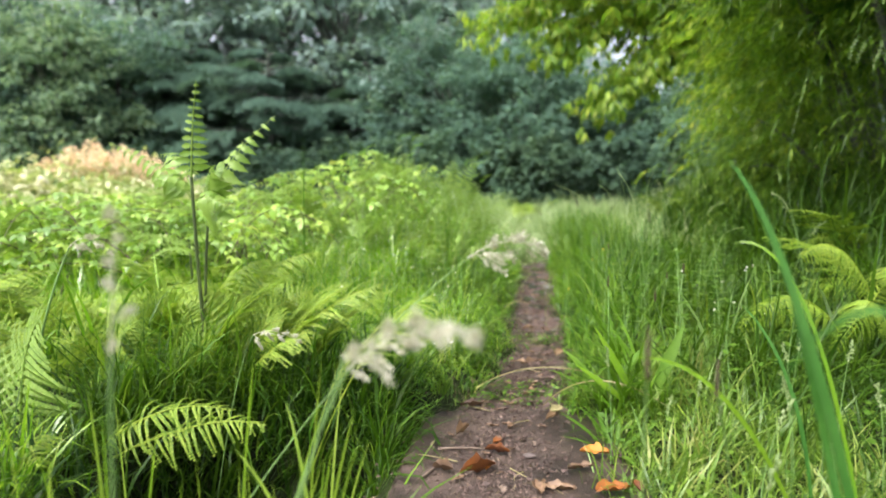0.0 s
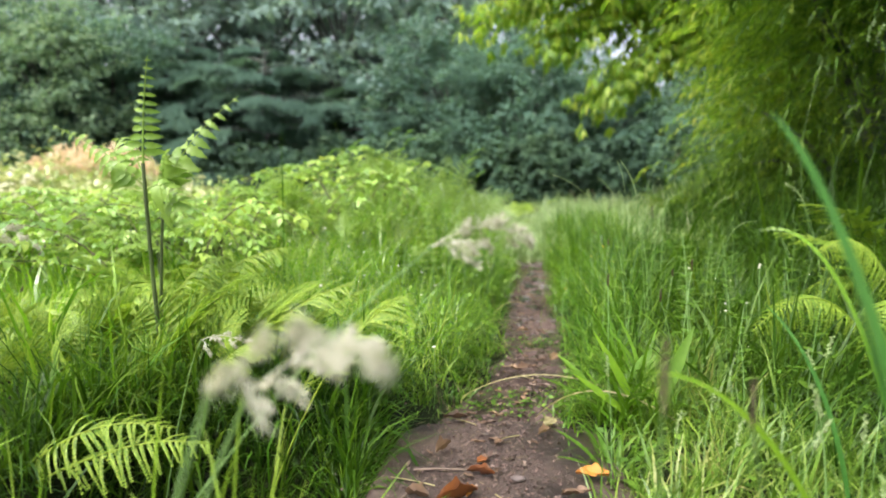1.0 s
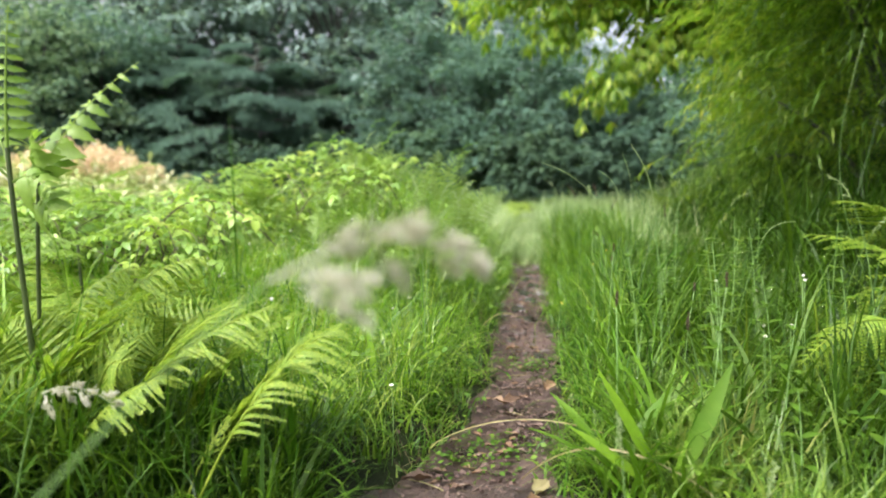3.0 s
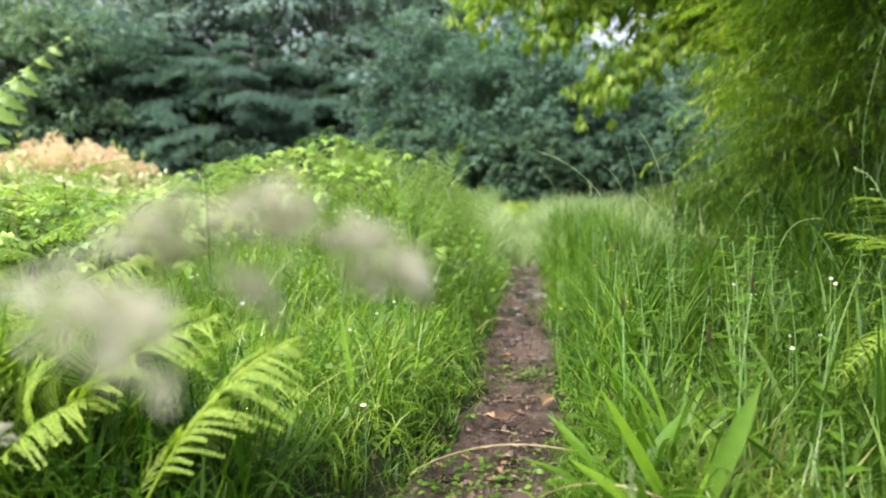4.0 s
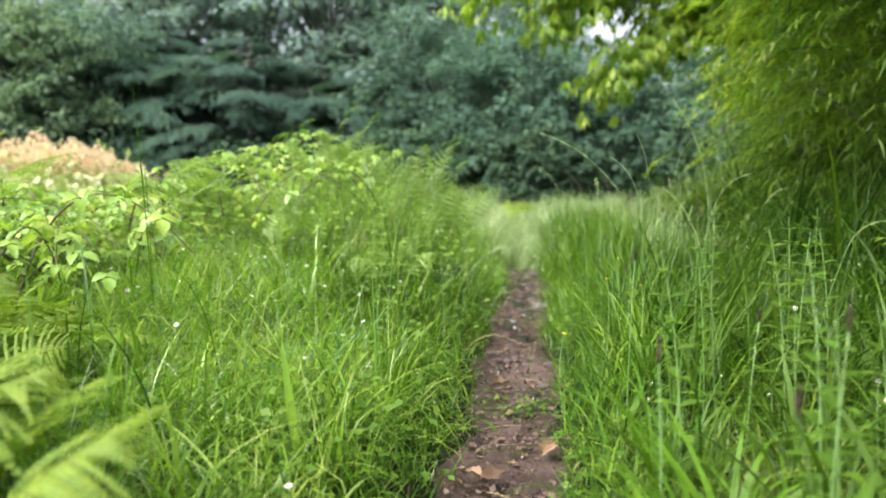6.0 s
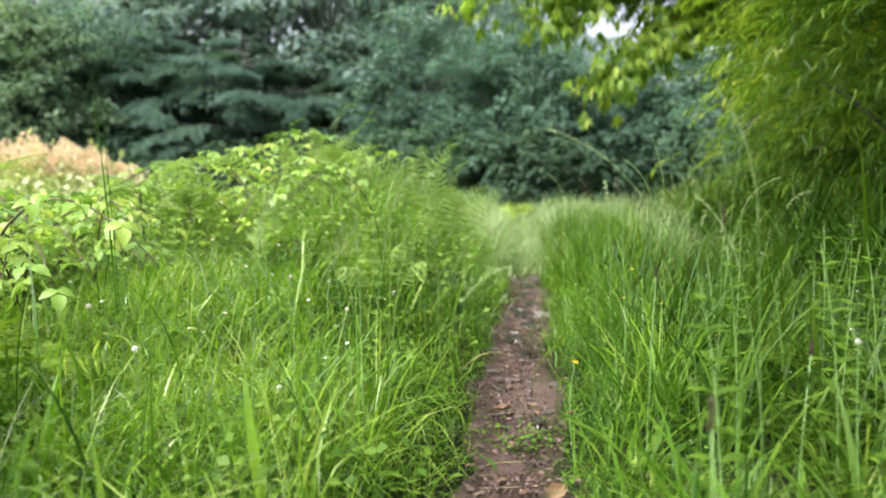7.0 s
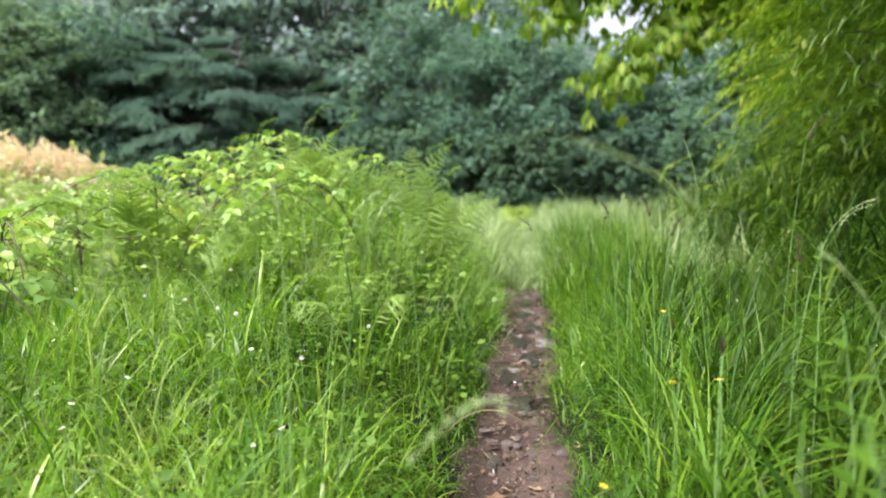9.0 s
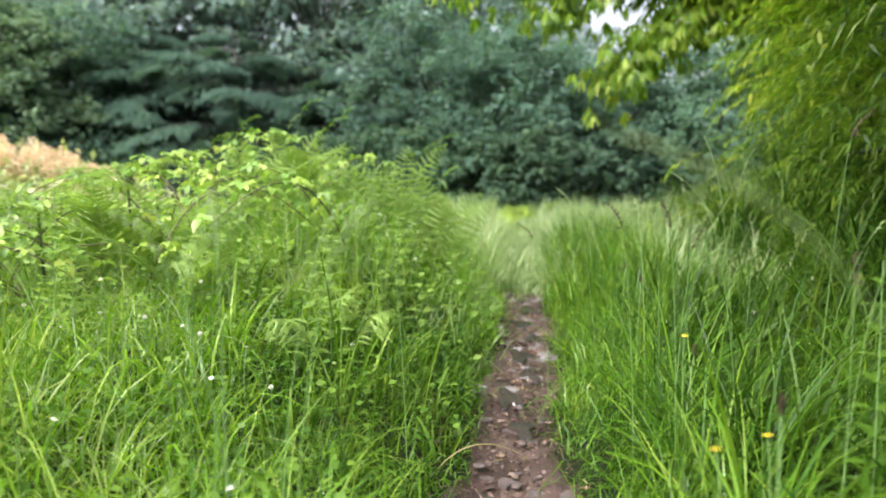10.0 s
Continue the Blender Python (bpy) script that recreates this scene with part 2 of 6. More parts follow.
def part(name, chunks, mat, parent=None, label="", smooth=False):
    me = chunks if isinstance(chunks, bpy.types.Mesh) else np_mesh(name, chunks, smooth)
    if not me.materials:
        me.materials.append(mat)
    ob = new(name, me)
    ob.parent = parent
    if label:
        tagged(ob, label)
    return ob


def unit(a):
    return a / np.maximum(np.linalg.norm(a, axis=-1, keepdims=True), 1e-9)


def tube(points, radii, sides=6):
    """A round stem along points, one radius a point."""
    p, r = np.asarray(points, float), np.asarray(radii, float)
    d = unit(np.gradient(p, axis=0))
    ref = np.where(np.abs(d[:, 2:]) > 0.9, [[1.0, 0, 0]], [[0, 0, 1.0]])
    a = unit(np.cross(d, ref))
    b = np.cross(d, a)
    ang = np.arange(sides) * 2 * np.pi / sides
    v = p[:, None] + r[:, None, None] * (np.cos(ang)[None, :, None] * a[:, None] + np.sin(ang)[None, :, None] * b[:, None])
    n = len(p)
    i, j = np.meshgrid(np.arange(n - 1), np.arange(sides), indexing="ij")
    k = (j + 1) % sides
    f = np.stack([i * sides + j, i * sides + k, (i + 1) * sides + k, (i + 1) * sides + j], -1).reshape(-1, 4)
    return v.reshape(-1, 3), f


def curve(a, b, c, n=8):
    s = np.linspace(0, 1, n)[:, None]
    a, b, c = (np.asarray(q, float) for q in (a, b, c))
    return (1 - s) ** 2 * a + 2 * s * (1 - s) * b + s ** 2 * c


def leaves(p, d, u, length, width, curl=0.3, seg=2, fold=0.25, peak=0.85, teeth=0.0):
    """Leaves at p that grow along d with their upper face towards u: folded at the midrib, drooping by curl."""
    p, d = np.asarray(p, float), unit(np.asarray(d, float))
    n = len(p)
    side = unit(np.cross(d, u))
    up = np.cross(side, d)
    length = np.broadcast_to(length, n)[:, None]
    width = np.broadcast_to(width, n)[:, None]
    curl = np.broadcast_to(curl, n)[:, None]
    rows = []
    for s in np.linspace(0, 1, seg + 1):
        mid = p + length * (s * d - curl * s * s * up)
        w = width * 0.5 * (math.sin(math.pi * min(0.98, 0.04 + 0.94 * s ** peak)) if seg > 2 else (0.12, 1.0, 0.06)[round(s * 2)])
        w = w * (1 + teeth * (-1) ** len(rows))
        rows += [mid - w * side + fold * w * up, mid, mid + w * side + fold * w * up]
    v = np.stack(rows, 1)
    k = v.shape[1]
    base = np.arange(n)[:, None] * k
    f = []
    for q in range(seg):
        o = 3 * q
        f += [[o, o + 1, o + 4, o + 3], [o + 1, o + 2, o + 5, o + 4]]
    f = (base[:, :, None] + np.array(f)[None]).reshape(-1, 4)
    return v.reshape(-1, 3), f


def blades(p, azimuth, length, width, lean, bend, seg=3, kink=0.0, twist=None):
    """Grass blades: each rises from p, leaning towards its azimuth and bending over."""
    n = len(p)
    azimuth, length, width, lean, bend = (np.broadcast_to(q, n) for q in (azimuth, length, width, lean, bend))
    h = np.stack([np.cos(azimuth), np.sin(azimuth), np.zeros(n)], 1)
    tw = rng.uniform(-0.9, 0.9, n) if twist is None else np.broadcast_to(twist, n)
    side = np.stack([-np.sin(azimuth + tw), np.cos(azimuth + tw), np.zeros(n)], 1)
    z = np.array([0, 0, 1.0])
    pos, rows = np.array(p, float), []
    for i in range(seg + 1):
        s = i / seg
        w = (width * (1 - 0.93 * s ** 1.6) * (0.65 + 0.35 * min(1, s * 3)) * 0.5)[:, None]
        rows += [pos - w * side, pos + w * side]
        th = (lean + bend * ((i + 0.5) / seg) ** 1.3)[:, None]
        pos = pos + (length / seg)[:, None] * (np.sin(th) * h + np.cos(th) * z)
    v = np.stack(rows, 1)
    base = np.arange(n)[:, None, None] * v.shape[1]
    f = np.array([[2 * i, 2 * i + 1, 2 * i + 3, 2 * i + 2] for i in range(seg)])
    return v.reshape(-1, 3), (base + f[None]).reshape(-1, 4)


def lumpy(x, y, s, seed=0):
    """Smooth pseudo-random field, about -1 to 1."""
    return (np.sin(1.7 * x / s + 1.3 * y / s + seed) + np.sin(-1.1 * x / s + 2.1 * y / s + 2.4 * seed + 1) + np.sin(2.9 * x / s - 0.7 * y / s + 0.7 * seed + 2)) / 3


def path_x(y):
    return np.interp(y, [-2, 0.5, 1.3, 1.75, 2.04, 2.6, 3.3, 4.4, 5.3, 6.0, 8.0, 12.0, 20.0], [-0.05, 0.07, 0.12, 0.2, 0.31, 0.40, 0.48, 0.66, 0.77, 0.87, 1.15, 1.5, 1.8])


def smoothstep(a, b, x):
    s = np.clip((x - a) / (b - a), 0, 1)
    return s * s * (3 - 2 * s)


def ground(x, y):
    x, y = np.asarray(x, float), np.asarray(y, float)
    d = x - path_x(y)
    off = np.abs(d)
    z = 0.065 * smoothstep(0.1, 0.32, off) * smoothstep(1.5, 1.72, y) + 0.05 * smoothstep(0.28, 0.5, off) * smoothstep(1.72, 1.5, y) + 0.03 * lumpy(x, y, 0.6) * smoothstep(0.15, 0.6, off)
    z = z + 0.37 * np.exp(-(((x + 0.22) / 0.72) ** 2 + ((y - 5.2) / 1.15) ** 2)) * smoothstep(0.12, 0.6, off)
    z = z + 0.12 * smoothstep(-0.3, -1.2, d) * smoothstep(2.2, 3.2, y) * smoothstep(9, 6, y)
    z = z + 0.45 * smoothstep(0.9, 2.6, d) * smoothstep(12, 8, y)
    z = z - 0.8 * smoothstep(-0.13, -0.25, x) * smoothstep(-0.74, -0.5, x) * smoothstep(1.6, 1.36, y) * smoothstep(-0.6, 0.2, y)
    z = z + (10.0 - 4.5 * smoothstep(0, 9, x)) * smoothstep(24, 46, y) + 0.15 * lumpy(x, y, 4.0, 3) * smoothstep(9, 14, y)
    return z - 0.012 * smoothstep(0.12, 0.05, off)


# ---- ground, path, slab ----
def axis(lo, hi, step, far, grow=1.35):
    a, s = [lo], step
    while a[-1] > -far:
        s *= grow
        a.append(a[-1] - s)
    a = a[::-1] + list(np.arange(lo + step, hi, step))
    s = step
    while a[-1] < far:
        s *= grow
        a.append(a[-1] + s)
    return np.array(a)


gx, gy = axis(-4, 4, 0.07, 500), axis(-1, 9, 0.07, 500)
X, Y = np.meshgrid(gx, gy, indexing="ij")
nx, ny = X.shape
i, j = np.meshgrid(np.arange(nx - 1), np.arange(ny - 1), indexing="ij")
quads = np.stack([i * ny + j, (i + 1) * ny + j, (i + 1) * ny + j + 1, i * ny + j + 1], -1).reshape(-1, 4)
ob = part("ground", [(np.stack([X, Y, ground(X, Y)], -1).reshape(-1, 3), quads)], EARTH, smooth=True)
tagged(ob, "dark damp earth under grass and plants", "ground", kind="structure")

ys = np.arange(1.6, 6.3, 0.02)
cols = np.linspace(-1, 1, 25)
half = 0.135 + 0.02 * np.sin(ys * 7) + 0.015 * np.sin(ys * 17 + 1) + 0.08 * smoothstep(1.9, 1.66, ys)
PX = path_x(ys)[:, None] + half[:, None] * cols[None]
PY = np.broadcast_to(ys[:, None], PX.shape)
PZ = ground(PX, PY) + 0.014 - 0.03 * np.abs(cols[None]) ** 6 + 0.006 * lumpy(PX, PY, 0.05) + 0.004 * lumpy(PX, PY, 0.02, 4)
n, k = PX.shape
i, j = np.meshgrid(np.arange(n - 1), np.arange(k - 1), indexing="ij")
quads = np.stack([i * k + j, i * k + j + 1, (i + 1) * k + j + 1, (i + 1) * k + j], -1).reshape(-1, 4)
ob = part("path", [(np.stack([PX, PY, PZ], -1).reshape(-1, 3), quads)], SOIL, smooth=True)
tagged(ob, "narrow trodden path of damp reddish-brown soil", "path", kind="structure")


def slab():
    """A worn flat stone slab, its far left corner free over the hollow."""
    bm = bmesh.new()
    corners = [(-0.30, -0.3), (0.42, -0.3), (0.42, 1.62), (0.26, 1.70), (-0.055, 1.68)]
    top = [bm.verts.new((x, y, 0.022)) for x, y in corners]
    face = bm.faces.new(top)
    out = bmesh.ops.extrude_face_region(bm, geom=[face])
    for v in out["geom"]:
        if isinstance(v, bmesh.types.BMVert):
            v.co.z -= 0.16
    bmesh.ops.recalc_face_normals(bm, faces=bm.faces)
    bmesh.ops.bevel(bm, geom=[e for e in bm.edges if e.verts[0].co.z > 0 and e.verts[1].co.z > 0], offset=0.012, segments=3, affect="EDGES")
    bmesh.ops.subdivide_edges(bm, edges=[e for e in bm.edges if e.calc_length() > 0.2], cuts=24, use_grid_fill=True)
    for v in bm.verts:
        w = noise.noise(v.co * 9) * 0.006 + noise.noise(v.co * 40) * 0.002
        v.co += Vector((w, w, w))
    me = bpy.data.meshes.new("stone_slab")
    bm.to_mesh(me)
    bm.free()
    return me


ob = part("stone_slab", slab(), SLAB)
tagged(ob, "worn brown stone slab with soil on it at the path", "slab")
# ---- trees and shrubs ----
def holder(name, m, label, category, group="", kind=""):
    e = new(name)
    e.matrix_basis = m
    e.empty_display_size = 0.2
    return tagged(e, label, category, group, kind)


def flakes(p, d, u, length, width, droop=0.2):
    """Small leaves as one bent four-sided face each, for foliage far off."""
    p, d = np.asarray(p, float), unit(np.asarray(d, float))
    n = len(p)
    side = unit(np.cross(d, u))
    up = np.cross(side, d)
    length, width = np.broadcast_to(length, n)[:, None], np.broadcast_to(width, n)[:, None]
    mid = p + 0.45 * length * d
    v = np.stack([p, mid - 0.5 * width * side, p + length * (d - droop * up), mid + 0.5 * width * side], 1)
    return v.reshape(-1, 3), np.arange(4 * n).reshape(-1, 4)


def ball(n):
    return unit(rng.normal(size=(n, 3)))


def broadleaf(x, y, h, r, leaf, label, masses=16, per=420, low=0.12, mat=None):
    """A woodland tree: tapered trunk, limbs, and a crown of leaf masses with gaps between them."""
    t = holder("tree", pose(x, y, float(ground(x, y)) - 0.05), label, "tree", "woodland trees")
    lean = rng.uniform(-0.3, 0.3, 2)
    top = np.array([lean[0], lean[1], h * 0.8])
    stem = curve((0, 0, 0), (lean[0] * 0.2, lean[1] * 0.2, h * 0.45), top, 10)
    part("trunk", [tube(stem, np.linspace(0.022 * h, 0.006 * h, 10), 8)], BARK, t)
    ps, ds = [], []
    for k in range(masses):
        q = low + (1 - low) * (k + rng.uniform(0, 1)) / masses
        a = k * 2.4 + rng.uniform(-0.5, 0.5)
        reach = r * (0.35 + 0.65 * math.sin(math.pi * min(0.95, 0.25 + 0.65 * q))) * rng.uniform(0.65, 1.05)
        base = stem[min(9, int(q * 9))]
        end = np.array([math.cos(a) * reach, math.sin(a) * reach, q * h * 1.02]) + 0.3 * top * [1, 1, 0]
        part("limb", [tube(curve(base * [1, 1, 0.85], (base + end) / 2 + [0, 0, 0.1 * h * (1 - q)], end, 6), np.linspace(0.008 * h, 0.003 * h, 6), 5)], BARK, t)
        clumps = end + rng.normal(size=(per // 24, 3)) * [r * 0.26, r * 0.26, r * 0.17]
        c = np.repeat(clumps, 24, axis=0)
        o = ball(len(c))
        ps.append(c + o * rng.uniform(0.2, 1, (len(c), 1)) * [r * 0.15, r * 0.15, r * 0.09])
        ds.append(o * [1, 1, 0.5] + [0, 0, -0.35])
    p, d = np.concatenate(ps), np.concatenate(ds)
    u = rng.normal(size=p.shape) * 0.3 + [0, -0.35, 1]
    s = leaf * rng.uniform(0.7, 1.35, len(p))
    part("crown", [flakes(p, d, u, s, s * 0.62)], mat or WOOD_LEAF, t)
    return t


def conifer(x, y, h, r, label):
    """A conifer with long level boughs, each an uneven flat fan of drooping needle sprays."""
    t = holder("conifer", pose(x, y, float(ground(x, y)) - 0.05), label, "tree", "woodland trees")
    part("trunk", [tube(curve((0, 0, 0), (0.05, 0, h / 2), (0, 0, h), 10), np.linspace(0.022 * h, 0.004 * h, 10), 8)], BARK, t)
    ps, ds, us = [], [], []
    boughs = int(h * 13)
    for k in range(boughs):
        lift = 0.9 + (h - 1.0) * (k / boughs) + rng.uniform(-0.35, 0.35)
        a = k * 2.4 + rng.uniform(-0.6, 0.6)
        reach = r * (1.05 - 0.75 * (lift / h) ** 1.6) * rng.uniform(0.35, 1.2)
        out = np.array([math.cos(a), math.sin(a), 0])
        side = np.array([-out[1], out[0], 0])
        rise, sag = rng.uniform(-0.05, 0.3) * reach, rng.uniform(-0.1, 0.25) * reach
        line = curve((0, 0, lift), out * reach * 0.55 + [0, 0, lift + rise], out * reach + [0, 0, lift - sag], 8)
        part("limb", [tube(line, np.linspace(0.022, 0.006, 8), 4)], BARK, t)
        twigs = int(24 + 30 * reach / r)
        q = rng.uniform(0.12, 1, twigs) ** 0.7
        w = rng.uniform(-1, 1, twigs)
        base = np.stack([np.interp(q, np.linspace(0, 1, 8), line[:, i]) for i in range(3)], 1)
        way = out * 0.75 + side * w[:, None] * 0.9 + [0, 0, -0.12]
        span = 0.42 * reach * (1.2 - 0.7 * q) * rng.uniform(0.5, 1.2, twigs)
        m = 16
        f = np.tile(np.linspace(0.1, 1, m), twigs)
        c, v, l = np.repeat(base, m, 0), np.repeat(way, m, 0), np.repeat(span, m)
        p = c + v * (f * l)[:, None] - [0, 0, 1] * (0.22 * f * f * l)[:, None] + rng.normal(size=c.shape) * [0.04, 0.04, 0.025]
        ps.append(p)
        ds.append(v * 0.7 + [0, 0, -0.8] + rng.normal(size=p.shape) * 0.35)
        us.append(np.tile(out * 0.8 + [0, 0, 0.7], (len(p), 1)) + rng.normal(size=p.shape) * 0.25)
    p = np.concatenate(ps)
    part("crown", [flakes(p, np.concatenate(ds), np.concatenate(us), rng.uniform(0.1, 0.22, len(p)), rng.uniform(0.04, 0.075, len(p)), 0.3)], CONIFER, t)
    return t


DARK_TREE = "dark green leafy woodland tree with a ragged crown"
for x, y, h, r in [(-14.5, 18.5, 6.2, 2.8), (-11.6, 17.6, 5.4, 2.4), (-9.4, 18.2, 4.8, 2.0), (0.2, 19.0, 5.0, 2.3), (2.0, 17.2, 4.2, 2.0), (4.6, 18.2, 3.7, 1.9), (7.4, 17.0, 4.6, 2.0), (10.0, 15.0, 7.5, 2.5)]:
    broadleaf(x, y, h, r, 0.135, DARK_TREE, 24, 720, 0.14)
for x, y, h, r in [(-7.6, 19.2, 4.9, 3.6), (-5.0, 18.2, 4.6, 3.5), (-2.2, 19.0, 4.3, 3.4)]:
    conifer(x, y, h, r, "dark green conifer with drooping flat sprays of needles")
# Back trees wear the haze-paled leaf colour.
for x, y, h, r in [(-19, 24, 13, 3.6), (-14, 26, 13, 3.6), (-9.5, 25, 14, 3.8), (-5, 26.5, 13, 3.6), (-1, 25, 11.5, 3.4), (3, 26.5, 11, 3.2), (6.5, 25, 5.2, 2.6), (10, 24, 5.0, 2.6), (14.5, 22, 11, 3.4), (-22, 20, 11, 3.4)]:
    broadleaf(x, y, h, r, 0.24, "tall woodland tree behind the others, leaves paled for haze", 26, 340, 0.06, HAZED)
# Bush leaves are coloured dark to stand for shade under the trees.
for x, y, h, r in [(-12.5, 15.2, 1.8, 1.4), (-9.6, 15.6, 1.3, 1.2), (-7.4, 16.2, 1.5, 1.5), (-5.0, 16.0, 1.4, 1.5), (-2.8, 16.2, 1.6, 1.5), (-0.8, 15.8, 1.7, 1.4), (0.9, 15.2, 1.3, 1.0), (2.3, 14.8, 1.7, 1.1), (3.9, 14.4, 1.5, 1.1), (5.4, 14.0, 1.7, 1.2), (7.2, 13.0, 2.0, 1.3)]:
    t = broadleaf(x, y, h, r, 0.15, "low bush at the edge of the wood, leaves darkened for shade", 16, 300, 0.12, SHADED_BUSH)
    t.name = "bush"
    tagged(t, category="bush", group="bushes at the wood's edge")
main, rng = rng, np.random.default_rng(41)
broadleaf(-10.0, 15.9, 4.9, 1.55, 0.12, "lighter green young tree before the dark wood", 22, 700, 0.2, YOUNG_LEAF)
broadleaf(-13.2, 16.2, 4.2, 1.5, 0.12, "lighter green young tree before the dark wood", 20, 600, 0.2, YOUNG_LEAF)
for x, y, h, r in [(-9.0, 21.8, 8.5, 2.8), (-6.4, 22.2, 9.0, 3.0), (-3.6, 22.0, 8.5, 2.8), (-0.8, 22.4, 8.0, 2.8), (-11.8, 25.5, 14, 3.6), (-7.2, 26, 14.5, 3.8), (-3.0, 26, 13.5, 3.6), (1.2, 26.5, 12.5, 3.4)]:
    broadleaf(x, y, h, r, 0.24, "tall woodland tree behind the others, leaves paled for haze", 26, 340, 0.06, HAZED)
rng = main


def sprays(p, d, leaf, width, count=7, seg=2, hang=0.75):
    """Twig ends with a fan of hanging lance-shaped leaflets each."""
    n = len(p)
    d = unit(d)
    q = np.repeat(p, count, axis=0)
    b = np.repeat(d, count, axis=0)
    side = unit(np.cross(b, [0, 0, 1.0]))
    k = np.tile(np.linspace(-1, 1, count), n)[:, None]
    along = (1 - np.abs(k)) * 0.9
    q = q + b * along * leaf * 0.5
    dd = b * (0.35 + along) + side * k * 0.9 + np.array([0, 0, -hang]) + rng.normal(size=q.shape) * 0.16
    u = np.array([0, 0, 1.0]) + b * 0.5 + rng.normal(size=q.shape) * 0.25
    s = leaf * rng.uniform(0.7, 1.25, len(q))
    if seg == 1:
        return flakes(q, dd, u, s, s * width, 0.25)
    return leaves(q, dd, u, s, s * width, 0.25, seg, 0.2)


def leafy_twigs(p, d, twig, leaf, slim, count=9):
    """Thin drooping twigs with narrow leaves on both sides, all sweeping along the twig."""
    n = len(p)
    d = unit(d)
    f = np.tile(np.linspace(0.08, 1, count), n)
    c, b = np.repeat(p, count, 0), np.repeat(d, count, 0)
    l = np.repeat(twig * rng.uniform(0.6, 1.3, n), count)
    q = c + b * (f * l)[:, None] - [0, 0, 1] * (0.4 * f * f * l)[:, None]
    tan = unit(b - [0, 0, 1] * (0.8 * f)[:, None])
    side = unit(np.cross(b, [0, 0, 1.0])) * np.where(np.arange(n * count) % 2, 1, -1)[:, None]
    dd = tan + side * rng.uniform(0.3, 1.1, n * count)[:, None] + [0, 0, -0.1] + rng.normal(size=q.shape) * 0.2
    s = leaf * rng.uniform(0.6, 1.3, len(q))
    u = np.array([0, 0, 1.0]) + rng.normal(size=q.shape) * 0.3
    v, k = flakes(p, d - [0, 0, 0.3], rng.normal(size=p.shape), twig, 0.004, 0.2)
    v2, k2 = flakes(q, dd, u, s, s * slim * 1.15, 0.3)
    return np.concatenate([v, v2]), np.concatenate([k, k2 + len(v)])


def hedge_tree(name, base, stems, label):
    """A leaning shrub tree: several stems, limbs that arch out, and sprays of hanging leaves."""
    t = holder(name, pose(*base), label, "shrub", "shrubs beside the path")
    b = np.array(base)
    for a, c, e, n, leaf, spread, slim, mat in stems:
        a, c, e = (np.array(q, float) - b for q in (a, c, e))
        line = curve(a, c, e, 14)
        limb = part("limb", [tube(line, np.linspace(0.035, 0.006, 14), 6)], BARK, t)
        q = rng.uniform(0.12, 1, n) ** 0.8
        p = np.stack([np.interp(q, np.linspace(0, 1, 14), line[:, i]) for i in range(3)], 1)
        off = rng.normal(size=(n, 3)) * spread
        d = off * [1, 1, 0.5] + unit(np.gradient(line, axis=0))[np.minimum(13, (q * 13).astype(int))] * 0.25
        if slim < 0.2:
            chunk = leafy_twigs(p + off, d * 1.3 + [-0.16, -0.08, 0.06], 2.6 * leaf, leaf, slim)
        else:
            chunk = sprays(p + off, d, leaf, slim, seg=1 if mat is THICKET_SHADE else 2, hang=0.85)
        part("foliage", [chunk], mat, limb)
    return t


wall_stems = []
for k in range(22):
    y = 3.6 + 5.6 * k / 21 + rng.uniform(-0.2, 0.2)
    x0 = 0.42 * y + 0.45 + rng.uniform(-0.1, 0.35)
    reach = rng.uniform(-0.25, 0.25) - 0.1
    top = rng.uniform(1.6, 3.6) + 0.12 * (y - 3)
    # Stems nearer than 4.7 m take the leaf colour darkened for shade.
    wall_stems.append(((x0 + 0.9, y, 0.2), (x0 + 0.4, y, top * 0.9), (x0 + reach - 0.1, y - 0.2, top), 560 if y < 4.7 else 430, 0.085 if y < 4.7 else 0.1, (0.34, 0.36, 0.5), 0.085 if y < 4.7 else 0.17, THICKET_SHADE if y < 4.7 else WILLOW))
# Stems out of view beside the camera, added to shade the right side.
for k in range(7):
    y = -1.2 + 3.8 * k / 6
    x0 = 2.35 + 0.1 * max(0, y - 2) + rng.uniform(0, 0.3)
    wall_stems.append(((x0 + 0.7, y, 0.1), (x0 + 0.4, y, 1.9), (x0 - rng.uniform(0.1, 0.35), y, rng.uniform(1.5, 2.1)), 380, 0.085, (0.3, 0.3, 0.45), 0.08, THICKET_SHADE))
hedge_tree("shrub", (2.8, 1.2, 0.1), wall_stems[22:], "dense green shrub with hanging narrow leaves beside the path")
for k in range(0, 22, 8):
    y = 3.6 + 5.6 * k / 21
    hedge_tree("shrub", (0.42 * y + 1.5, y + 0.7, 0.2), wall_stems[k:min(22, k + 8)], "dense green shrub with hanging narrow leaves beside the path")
main, rng = rng, np.random.default_rng(12)
skirt = []
for k in range(7):
    y = 4.8 + 3.0 * k / 6
    x0 = 0.44 * (y - 1.75) + 0.95 + rng.uniform(-0.05, 0.3)
    skirt.append(((x0 + 0.9, y, 0.25), (x0 + 0.5, y, 1.0), (x0, y - 0.1, rng.uniform(0.75, 1.2)), 240, 0.085, (0.26, 0.3, 0.3), 0.13, THICKET_SHADE))
hedge_tree("shrub", (2.6, 5.2, 0.3), skirt, "low leafy shrub edge with narrow hanging leaves")
rng = main
over = []
